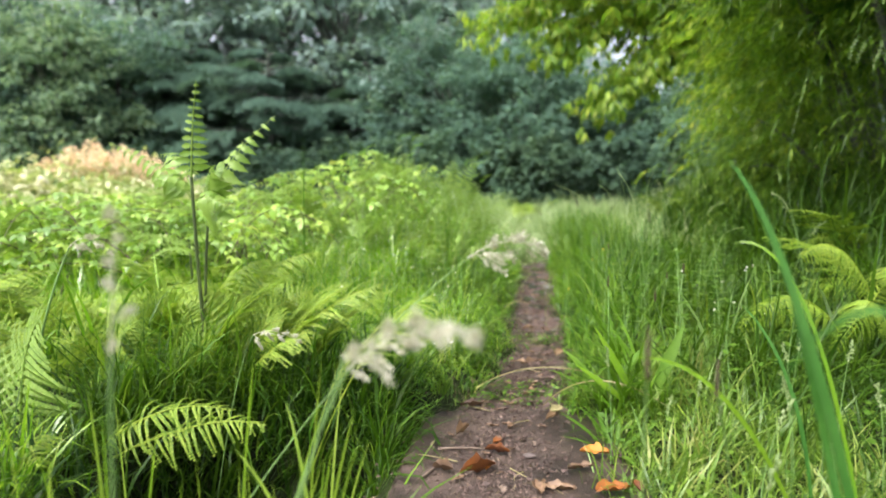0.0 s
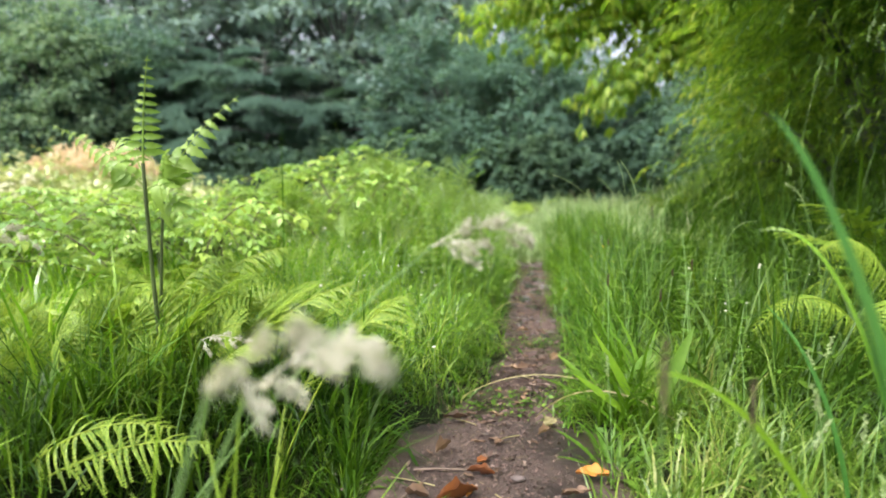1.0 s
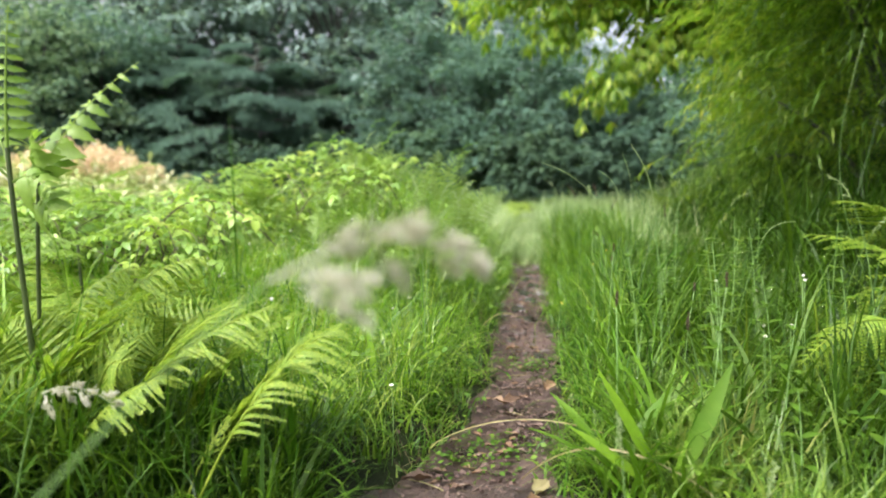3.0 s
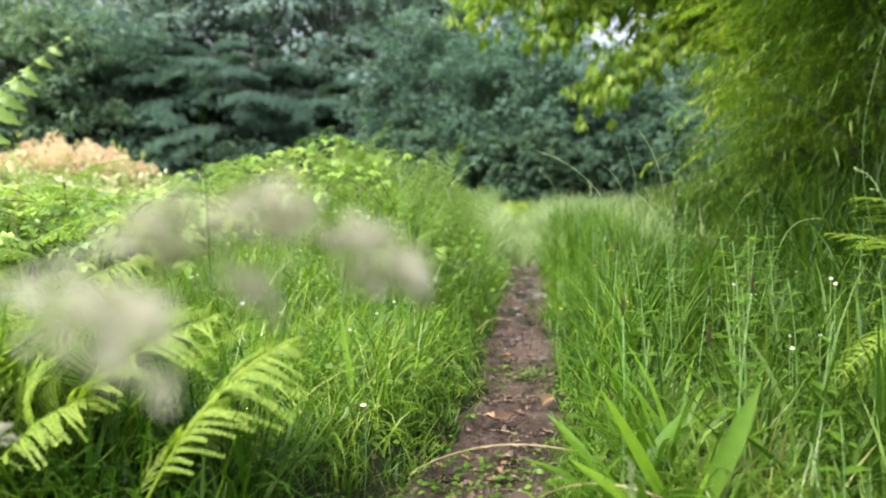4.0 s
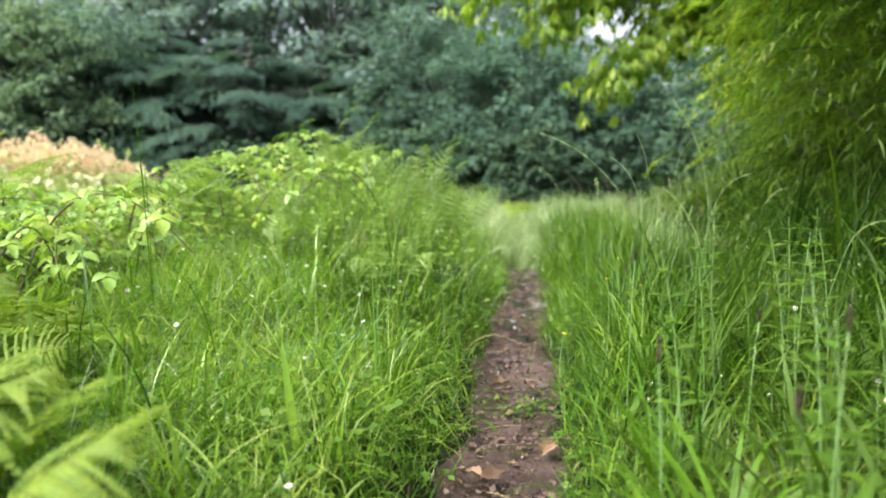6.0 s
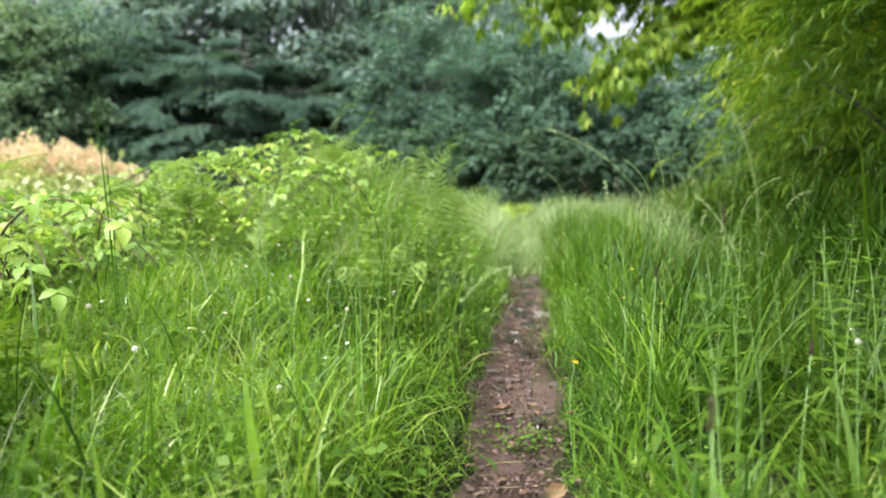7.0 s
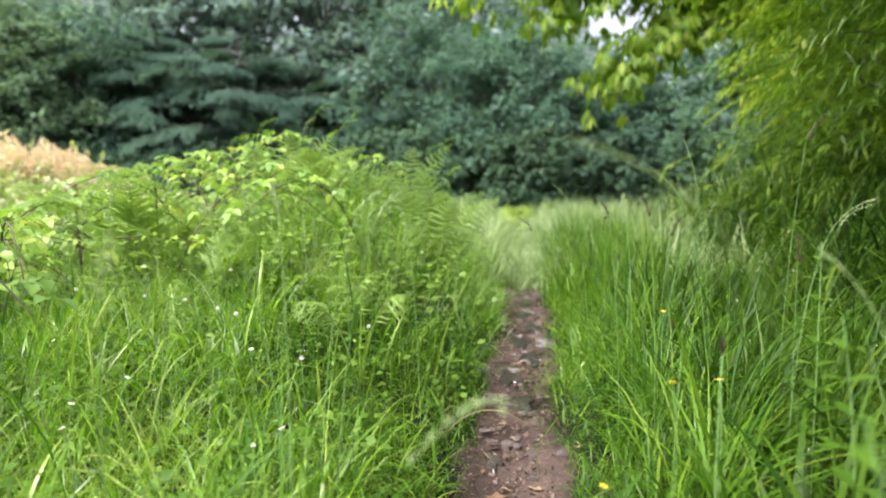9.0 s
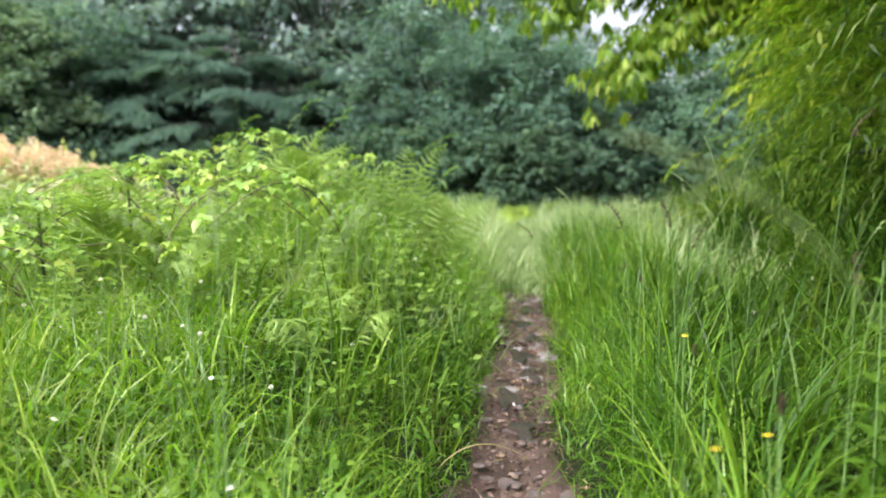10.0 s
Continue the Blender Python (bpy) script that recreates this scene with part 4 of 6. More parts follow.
for x, y, h in [(-1.03, 3.85, 0.62), (-0.9, 4.2, 0.7), (-1.5, 3.5, 0.62), (-0.35, 4.6, 0.74), (-1.3, 2.9, 0.5), (-1.0, 2.5, 0.42)]:
    bracken((x, y), (x - 0.02, y, h), [(1.0, -75, 0.3, 55, 0.5, 0.1, False), (0.98, 95, 0.24, 62, 0.7, 0.08, False), (0.9, 180, 0.28, 70, 0.6, 0.09, False)], "bracken with spreading fronds above the brambles")


main, rng = rng, np.random.default_rng(83)
for k in range(13):
    x, y = rng.uniform(-1.0, 0.45), rng.uniform(4.5, 5.9)
    z = float(ground(x, y))
    lx = rng.uniform(-0.22, 0.25)
    h = rng.uniform(0.34, 0.52)
    near_fern((x, y, z), [((x + 0.25 * lx + q, y - 0.05, z + h * 0.9), (x + lx + 2 * q, y - 0.1, z + h), 0.8) for q in (-0.06, 0.05)], "pale green fern standing out of the mound", BRACKEN, 0.1, 12)
rng = main


# ---- brambles ----
def leaflet_chunks(size):
    c = []
    for a, k in ((0, 1.0), (70, 0.8), (-70, 0.8)):
        a = radians(a)
        c.append(leaves([(0.3 * size * (a == 0) * math.cos(a), 0, 0)], [(math.cos(a), math.sin(a), 0.05)], [(0, 0, 1.0)], size * k, size * k * 0.66, 0.35, 6, 0.35, 0.85, 0.07))
    c.append(tube(np.array([(-0.55 * size, 0, -0.03), (-0.2 * size, 0, -0.005), (0.3 * size, 0, 0)]), [0.0016, 0.0014, 0.001], 4))
    return c


LEAFLETS = [np_mesh("leaf", leaflet_chunks(s)) for s in (0.03, 0.04, 0.05)]


def bramble(span, rise, n, seed):
    """An arching cane with leaves of three leaflets, first at the origin, running along x."""
    g = np.random.default_rng(seed)
    t = holder("bramble", pose(0, 0, 0), "arching bramble cane with yellow-green leaves in threes", "bramble", "brambles on the bank")
    line = curve((0, 0, 0), (span * 0.35, 0, rise * 1.9), (span, 0, rise * 0.75), 14)
    part("cane", [tube(line, np.linspace(0.0042, 0.0015, 14), 6)], CANE, t)
    for k in range(n):
        q = 0.12 + 0.88 * (k + 0.5) / n
        p = np.array([np.interp(q, np.linspace(0, 1, 14), line[:, i]) for i in range(3)])
        a = 90 * (-1) ** k + g.uniform(-60, 60) if k < n - 1 else 0
        ob = part("leaf", LEAFLETS[int(g.integers(3))], BRAMBLE, t)
        out = np.array([math.cos(radians(a)), math.sin(radians(a)), 0]) * 0.05
        ob.matrix_basis = Matrix.Translation(p + out + [0, 0, 0.015]) @ pose(0, 0, 0, g.uniform(-25, 25), g.uniform(0, 40), a)
    return t


proto = [bramble(0.8, 0.30, 21, 1), bramble(0.6, 0.36, 18, 2), bramble(1.0, 0.26, 24, 3)]
spots = []
for k in range(120):
    if k < 30:
        a, q = rng.uniform(0, 2 * np.pi), rng.uniform(0, 1) ** 0.5
        spots.append((-0.6 + 0.75 * q * math.cos(a), 5.0 + 1.1 * q * math.sin(a), rng.uniform(110, 260)))
    elif k < 44:
        spots.append((rng.uniform(-2.0, -1.0), rng.uniform(3.5, 4.7), rng.uniform(60, 300)))
    elif k < 64:
        spots.append((rng.uniform(-3.0, -1.45), rng.uniform(2.5, 4.4), rng.uniform(0, 360)))
    elif k > 103:
        spots.append((rng.uniform(-1.7, -0.65), rng.uniform(3.5, 4.4), rng.uniform(0, 360)))
    elif k > 81:
        spots.append((rng.uniform(-2.4, -1.0), rng.uniform(2.5, 3.7), rng.uniform(0, 360)))
    else:
        spots.append((rng.uniform(-4.2, -1.1), rng.uniform(3.2, 6.6), rng.uniform(0, 360)))
for k, (x, y, a) in enumerate(spots):
    m = pose(x, y, float(ground(x, y)) - 0.01, 0, 0, a)
    if k < 3:
        proto[k].matrix_basis = m
    else:
        copy_thing(proto[k % 3], m)
main, rng = rng, np.random.default_rng(17)
for k in range(40):
    x, y = rng.uniform(-2.0, -0.75), rng.uniform(2.75, 3.7)
    copy_thing(proto[k % 3], pose(x, y, float(ground(x, y)) - 0.04, 0, 0, rng.uniform(0, 360)) @ Matrix.Scale(rng.uniform(0.7, 0.95), 4))
rng = main


# ---- grass ----
def tufts(x0, x1, y0, y1, n, per, spread, keep):
    """Points in tufts over a stretch, with the tuft each belongs to; keep thins them by place."""
    cx, cy = rng.uniform(x0, x1, n), rng.uniform(y0, y1, n)
    ok = keep(cx, cy)
    cx, cy = cx[ok], cy[ok]
    i = np.repeat(np.arange(len(cx)), per)
    a, r = rng.uniform(0, 2 * np.pi, len(i)), spread * rng.uniform(0, 1, len(i)) ** 0.6
    return cx[i] + r * np.cos(a), cy[i] + r * np.sin(a), a, i, len(cx)


def grass(label, mat, region, n, per, spread, length, width, keep, lean=0.35, bend=0.9, seg=3, wind=0.25, clear=0.135):
    x, y, a, i, k = tufts(*region, n, per, spread, keep)
    d = x - path_x(y)
    ok = np.abs(d) > clear * (1 + 0.4 * lumpy(d * 0, y, 0.16, 9) + 0.25 * rng.normal(size=len(d)))
    x, y, a, i, d = x[ok], y[ok], a[ok], i[ok], d[ok]
    m = len(x)
    tall = rng.uniform(0.75, 1.25, k)[i] * rng.uniform(0.55, 1.15, m) * (1 + 0.3 * lumpy(x, y, 0.35, 5)) * (0.5 + 0.5 * smoothstep(0.08, 0.4, np.abs(d)))
    az = np.where(rng.uniform(0, 1, m) < wind, rng.normal(-0.4, 0.6, m), a + rng.normal(0, 0.5, m))
    p = np.stack([x, y, ground(x, y) - 0.01], 1)
    v = blades(p, az, length * tall, width * np.clip(rng.lognormal(0, 0.4, m), 0.4, 2.2), rng.uniform(0.02, lean, m), rng.gamma(2.0, bend / 2, m), seg)
    ob = part("grass", [v], mat)
    return tagged(ob, label, "grass", kind="stuff")


def left(x, y):
    return x < path_x(y) - 0.12


def right(x, y):
    return x > path_x(y) + 0.12


bank = lambda x, y: left(x, y) & (x > -0.55 - 0.6 * (y - 1.8))
verge = lambda x, y: right(x, y) & (x < 0.56 + 0.24 * (y - 1.8) + 0.06 * np.sin(5 * y))
grass("light wet grass before the brambles", MEADOW, (-1.9, -0.35, 2.15, 3.5), 1000, 11, 0.06, 0.2, 0.0045, lambda x, y: x < -0.3 - 0.25 * (y - 2.1), lean=0.9, bend=2.4, seg=4)
# Strip beside the path: its shade is put in as darker blade colours.
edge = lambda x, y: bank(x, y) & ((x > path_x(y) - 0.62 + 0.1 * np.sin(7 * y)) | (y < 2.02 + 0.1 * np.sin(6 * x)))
inner = lambda x, y: bank(x, y) & ~edge(x, y)
grass("fine low wet green grass on the bank", BANK, (-1.7, 0.9, 1.8, 4.6), 3000, 13, 0.06, 0.17, 0.0045, inner, lean=0.9, bend=2.7, seg=4)
grass("low grass at the foot of the bank, toned down for shade", GRASS, (-0.6, 0.9, 1.8, 4.6), 1900, 13, 0.05, 0.14, 0.004, edge, lean=1.0, bend=2.4, seg=4)
grass("short grass at the foot of the bank, coloured dark for shade", SEDGE_SHADE, (-0.6, 0.9, 1.8, 4.6), 700, 12, 0.05, 0.13, 0.004, edge, lean=0.8, bend=1.6)
grass("thin pale wet grass on the bank", PALE, (-1.7, 0.6, 1.9, 4.6), 850, 6, 0.06, 0.25, 0.0026, inner, lean=0.5, bend=2.6, seg=6)
grass("arching wet green grass blades on the bank", BANK, (-1.7, 0.9, 1.8, 4.6), 900, 8, 0.05, 0.27, 0.006, inner, lean=0.5, bend=3.0, seg=6)
grass("arching grass blades near the path, toned down for shade", GRASS, (-1.7, 0.9, 1.8, 4.6), 700, 8, 0.05, 0.26, 0.006, edge, lean=0.5, bend=2.8, seg=6)
grass("fine low grass over the mound", MEADOW, (-1.6, 0.8, 4.2, 7.0), 1500, 12, 0.07, 0.2, 0.006, left, lean=0.8, bend=1.6)
grass("tall pale green grass over the mound", MEADOW, (-1.6, 0.8, 4.2, 7.0), 600, 9, 0.06, 0.29, 0.007, left, lean=0.9, bend=1.8, seg=4)
grass("pale seeding grass tips over the mound", PALE, (-1.5, 0.7, 3.9, 6.6), 550, 7, 0.07, 0.32, 0.0035, left, lean=0.5, bend=1.2, seg=4)
grass("fine low green grass along the path", GRASS, (0.3, 2.0, 1.6, 4.6), 2500, 13, 0.06, 0.19, 0.004, verge, lean=1.0, bend=2.4, seg=4)
# Grass near the shrub: the shrub's shade is put into the blade colour.
grass("low grass under the shrub, coloured dark for shade", SEDGE_SHADE, (0.8, 2.6, 1.5, 4.6), 1300, 11, 0.06, 0.19, 0.005, lambda x, y: (x > 0.54 + 0.24 * (y - 1.8)), lean=0.9, bend=1.6)
grass("arching grass leaves towards the shrub, coloured dark for shade", SEDGE_SHADE, (0.7, 2.4, 1.7, 4.8), 800, 9, 0.06, 0.34, 0.008, lambda x, y: (x > 0.56 + 0.24 * (y - 1.8)) & (y > 0.9 + 0.75 * x), lean=0.5, bend=1.6, seg=5)
grass("tall green grass along the path", GRASS, (0.3, 1.9, 1.95, 4.6), 1150, 8, 0.045, 0.4, 0.0038, verge, lean=0.55, bend=2.5, seg=6, wind=0.15)
grass("tall green grass along the path further on", GRASS, (0.6, 2.8, 4.5, 7.5), 1300, 13, 0.06, 0.40, 0.008, lambda x, y: right(x, y) & (x < path_x(y) + 0.75), lean=0.4, bend=0.9)
grass("short pale turf with stalks beside the slab", TURF, (0.33, 2.3, 0.4, 2.9), 2800, 11, 0.045, 0.14, 0.005, lambda x, y: (x > 0.38 + 0.05 * np.sin(9 * y)) & (x > 0.7 * (y - 1.6)) & (x < 1.15 - 0.2 * y + 0.1 * np.sin(7 * y)), lean=0.6, bend=1.4)
grass("long thin grass beside the slab", GRASS, (-0.75, -0.1, 0.8, 1.85), 70, 10, 0.05, 0.3, 0.006, lambda x, y: y > 1.5, bend=1.7, seg=5)
grass("short grass at the edges of the path", TURF, (-0.1, 1.4, 1.7, 7.0), 2300, 9, 0.03, 0.10, 0.005, lambda x, y: np.abs(np.abs(x - path_x(y)) - 0.175) < 0.06, lean=0.7, bend=1.4, clear=0.1)
grass("pale feathery grass of the open field", PALE, (-3.5, 5.5, 6.4, 14.5), 2700, 12, 0.16, 0.42, 0.013, lambda x, y: (np.abs(x - path_x(y)) > 0.1) | (y > 8), bend=0.7, seg=2, clear=0.0)
grass("pale worn grass where the path fades", PALE, (0.3, 2.2, 5.5, 11.0), 2200, 11, 0.06, 0.36, 0.010, lambda x, y: np.abs(x - path_x(y)) < 0.3, bend=1.2, seg=2, clear=0.0)
grass("green undergrowth among the brambles", BANK, (-5.0, -0.9, 1.6, 8.0), 1900, 10, 0.08, 0.3, 0.011, lambda x, y: x < -0.5 - 0.5 * (y - 1.8), lean=0.6, bend=1.2)
grass("long arching sedge leaves under the shrub", SEDGE_SHADE, (1.6, 3.8, 2.6, 8.0), 700, 20, 0.1, 0.58, 0.012, lambda x, y: x > 1.75 + 0.1 * (y - 2.4), lean=0.5, bend=1.7, seg=5, wind=0.5)
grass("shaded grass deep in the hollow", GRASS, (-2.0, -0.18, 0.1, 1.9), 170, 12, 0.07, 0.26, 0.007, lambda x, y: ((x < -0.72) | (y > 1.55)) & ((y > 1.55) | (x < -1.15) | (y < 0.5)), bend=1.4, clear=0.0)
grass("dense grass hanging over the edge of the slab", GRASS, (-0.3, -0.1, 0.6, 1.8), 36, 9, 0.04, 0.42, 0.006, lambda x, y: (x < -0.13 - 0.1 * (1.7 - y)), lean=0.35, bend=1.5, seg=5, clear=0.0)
# Gloom of the hollow is put into these blades by the darker colour.
grass("grass deep in the hollow beside the slab, darkened for shade", SEDGE_SHADE, (-0.66, -0.16, 0.5, 1.5), 240, 11, 0.05, 0.42, 0.007, lambda x, y: x < -0.15 - 0.1 * (1.7 - y), lean=0.4, bend=1.2, seg=4, clear=0.0)
grass("grass hanging down the wall of the hollow, darkened for shade", SEDGE_SHADE, (-0.8, -0.12, 1.33, 1.68), 210, 11, 0.05, 0.26, 0.006, lambda x, y: x < -0.1, lean=0.7, bend=1.7, seg=4, clear=0.0)
grass("scattered long stalk-like blades above the grass", GRASS, (-1.2, 2.2, 1.9, 7.0), 260, 3, 0.03, 0.5, 0.0035, lambda x, y: np.abs(x - path_x(y)) > 0.14, lean=0.3, bend=1.0, seg=6)


main, rng = rng, np.random.default_rng(77)
grass("rough meadow grass behind and beside the path", BANK, (-6.0, -0.95, -3.0, 2.0), 900, 8, 0.12, 0.3, 0.012, lambda x, y: (x < -1.0) & ((x < -1.6) | (y < 1.2)), lean=0.7, bend=1.3, seg=2)
grass("rough meadow grass behind and beside the path", GRASS, (0.75, 6.0, -3.0, 1.6), 900, 8, 0.12, 0.3, 0.012, lambda x, y: x > 0.8 + 0.3 * np.maximum(0, y + 0.5), lean=0.7, bend=1.3, seg=2)
grass("rough meadow grass behind and beside the path", GRASS, (-1.0, 1.0, -3.0, -0.6), 400, 9, 0.1, 0.26, 0.014, lambda x, y: np.abs(x) > 0.3, lean=0.7, bend=1.3, seg=2)
grass("rough grass behind the shrubs", SEDGE_SHADE, (3.4, 6.5, 1.6, 12.0), 1300, 9, 0.14, 0.35, 0.02, lambda x, y: x > 3.0, lean=0.7, bend=1.2, seg=2)
grass("rough meadow grass beyond the brambles", BANK, (-7.0, -2.0, 6.0, 14.0), 1500, 9, 0.16, 0.36, 0.02, lambda x, y: x < -2.2, lean=0.7, bend=1.2, seg=2)
grass("bright green grass at the edge of the hollow", BANK, (-1.35, -0.66, 0.6, 1.2), 130, 10, 0.05, 0.19, 0.006, lambda x, y: x < -0.72, lean=0.5, bend=1.3, seg=5, clear=0.0)
# Same darkened tone here, standing for shade beside the ferns.
grass("grass beside the bright ferns, coloured dark for shade", SEDGE_SHADE, (0.72, 1.9, 0.7, 1.9), 420, 11, 0.06, 0.2, 0.005, lambda x, y: x > 0.98 - 0.15 * y, lean=0.8, bend=1.8, seg=4)
grass("long thin wet grass arching over the bank", BANK, (-0.9, 0.25, 1.85, 2.9), 380, 6, 0.05, 0.3, 0.0028, lambda x, y: bank(x, y) & (x < path_x(y) - 0.25), lean=0.6, bend=3.0, seg=6)
grass("loose arching grass blades crossing over the verge", BANK, (0.35, 1.7, 1.9, 4.4), 420, 4, 0.06, 0.38, 0.0032, verge, lean=1.0, bend=2.6, seg=6, wind=0.0)
grass("pale feathery grass at the foot of the shrubs", PALE, (1.3, 3.6, 4.6, 9.0), 450, 10, 0.09, 0.5, 0.006, lambda x, y: np.abs(x - path_x(y) - 0.95) < 0.35, lean=0.5, bend=1.5, seg=5)
rng = main


def low_leaves(label, mat, region, n, height, size, keep):
    """Round low leaves of clover and herbs between the grass."""
    x, y, a, i, k = tufts(*region, n, 14, 0.09, keep)
    z = ground(x, y) + height * rng.uniform(0.1, 1, len(x))
    d = np.stack([np.cos(a), np.sin(a), rng.uniform(-0.2, 0.5, len(x))], 1)
    u = rng.normal(size=d.shape) * 0.35 + [0, 0, 1]
    s = size * rng.uniform(0.6, 1.3, len(x))
    ob = part("clover_leaves", [leaves(np.stack([x, y, z], 1), d, u, s, s * 0.8, 0.15, 2, 0.15)], mat)
    return tagged(ob, label, "clover", kind="stuff")


low_leaves("small round clover and herb leaves in the grass", HERB, (0.35, 1.6, 0.8, 3.4), 130, 0.1, 0.016, lambda x, y: x > path_x(y) + 0.16)
low_leaves("dark herb leaves under the shrub", HERB, (0.8, 2.4, 1.4, 3.6), 110, 0.13, 0.02, lambda x, y: x > 0.75 + 0.35 * (y - 1.4))
low_leaves("small green clover leaves on the bank", HERB, (-1.6, 0.8, 1.9, 5.0), 600, 0.16, 0.02, lambda x, y: (x < path_x(y) - 0.15) & (x > -0.5 - 0.6 * (y - 1.8)))
low_leaves("light green leaves of weeds over the mound", BRACKEN, (-1.5, 0.6, 3.7, 6.2), 260, 0.26, 0.03, lambda x, y: x < path_x(y) - 0.22)
low_leaves("mossy green leaves across the path", HERB, (0.1, 0.6, 1.75, 2.75), 520, 0.03, 0.013, lambda x, y: (np.abs(x - path_x(y)) < 0.1) & ((np.abs(y - 1.87) < 0.07) | (np.abs(y - 2.6) < 0.06)))


# Floor of the hollow: shade put in as dark blade colour.
grass("matted grass on the floor of the hollow, darkened for shade", SEDGE_SHADE, (-0.9, -0.16, 0.3, 1.6), 420, 10, 0.06, 0.2, 0.006, lambda x, y: x < -0.16, lean=0.9, bend=1.6, clear=0.0)
grass("dry brown grass along the edges of the path", DEAD, (-0.1, 1.4, 1.75, 6.4), 1100, 8, 0.03, 0.09, 0.003, lambda x, y: np.abs(np.abs(x - path_x(y)) - 0.155) < 0.045, lean=1.0, bend=1.2, clear=0.085)


# ---- seed heads ----
def head_chunks(axis_pts, lobes, lobe_len, spikes, g, drop=0.3, size=0.006):
    """A grass panicle along its axis: side branches, each with crowded spikelets."""
    out = [tube(axis_pts, np.linspace(0.0011, 0.0004, len(axis_pts)), 4)]
    ps, ds = [], []
    s = np.linspace(0, 1, len(axis_pts))
    tan = unit(axis_pts[-1] - axis_pts[0])
    for k in range(lobes):
        q = 0.02 + 0.93 * k / max(1, lobes - 1)
        base = np.array([np.interp(q, s, axis_pts[:, i]) for i in range(3)])
        o = ball(1)[0]
        o = unit(o - tan * (o @ tan)) * 0.75 + tan * 0.8 + np.array([0, 0, -drop])
        ln = lobe_len * (1 - 0.65 * q) * g.uniform(0.6, 1.2)
        end = base + o * ln
        out.append(tube(curve(base, base + o * ln * 0.5 + [0, 0, 0.1 * ln], end, 5), np.full(5, 0.0005), 3))
        w = g.uniform(0.25, 1, spikes)[:, None]
        p = base + (end - base) * w + g.normal(size=(spikes, 3)) * (lobe_len * 0.085 * (1.3 - w))
        ps.append(p)
        ds.append(np.tile(o, (spikes, 1)) + g.normal(size=(spikes, 3)) * 0.45)
    p, d = np.concatenate(ps), np.concatenate(ds)
    l = size * g.uniform(0.7, 1.3, len(p))
    out.append(leaves(p, d, g.normal(size=p.shape), l, l * 0.45, 0.1, 2, 0.6))
    return out


def seed_grass(base, ctrl, neck, mid, tip, label, lobes=9, lobe_len=0.05, spikes=70, thick=0.0022, mat=None, seed=1, size=0.006):
    g = np.random.default_rng(seed)
    b = np.array(base, float)
    t = holder("seeding_grass", pose(*base), label, "grass stalk", "seeding grasses")
    line = curve(b * 0, np.array(ctrl) - b, np.array(neck) - b, 14)
    part("stem", [tube(line, np.linspace(thick, thick * 0.5, 14), 6)], STEM, t)
    part("seed_head", head_chunks(curve(np.array(neck) - b, np.array(mid) - b, np.array(tip) - b, 8), lobes, lobe_len, spikes, g, size=size), mat or SEED, t)
    return t


FOG = "tall grass stalk with a soft cream seed head"
seed_grass((-0.34, 0.58, float(ground(-0.34, 0.58))), (-0.2, 0.54, 0.18), (-0.085, 0.525, 0.475), (-0.025, 0.475, 0.537), (0.028, 0.42, 0.52), FOG, 14, 0.032, 55, 0.0027, seed=3, size=0.0048)
seed_grass((-0.42, 0.68, float(ground(-0.42, 0.68))), (-0.24, 0.65, 0.14), (-0.1, 0.635, 0.435), (-0.05, 0.635, 0.482), (-0.002, 0.64, 0.478), FOG, 15, 0.028, 60, 0.0022, seed=8, size=0.005)
seed_grass((-0.5, 0.9, -0.2), (-0.25, 0.88, 0.3), (0.035, 0.872, 0.528), (0.088, 0.9, 0.565), (0.15, 0.94, 0.535), FOG, 13, 0.046, 62, 0.0018, seed=4, size=0.0058)
seed_grass((-1.0, 1.42, -0.1), (-0.93, 1.38, 0.3), (-0.83, 1.38, 0.50), (-0.80, 1.38, 0.545), (-0.74, 1.38, 0.49), "bent grass stalk with a grey drooping seed head", 8, 0.03, 70, 0.004, seed=5, size=0.0055)
seed_grass((-0.55, 1.42, -0.2), (-0.48, 1.4, 0.22), (-0.43, 1.39, 0.30), (-0.38, 1.39, 0.325), (-0.33, 1.39, 0.285), "short grass stalk with a drooping pale seed head", 8, 0.03, 60, 0.0016, seed=6)
seed_grass((-0.27, 0.5, -0.3), (-0.26, 0.46, 0.2), (-0.245, 0.45, 0.5), (-0.24, 0.45, 0.56), (-0.236, 0.45, 0.605), "upright grass stalk with a narrow seed head", 6, 0.018, 40, 0.0022, seed=7, size=0.005)
for k in range(34):
    y = rng.uniform(2.1, 6.5)
    side = -1 if k % 3 else 1
    x = float(path_x(y)) + side * rng.uniform(0.2, 1.1)
    z = float(ground(x, y))
    h = rng.uniform(0.36, 0.52)
    lx, ly = rng.uniform(-0.1, 0.12), rng.uniform(-0.08, 0.08)
    seed_grass((x, y, z), (x + lx * 0.2, y + ly * 0.2, z + h * 0.7), (x + lx, y + ly, z + h), (x + lx * 1.25, y + ly * 1.2, z + h + 0.05), (x + lx * 1.8, y + ly * 1.5, z + h + 0.06), "thin grass stalk with a small pale seed head", 14, 0.011, 14, 0.0011, PALE, 20 + k, 0.0045)


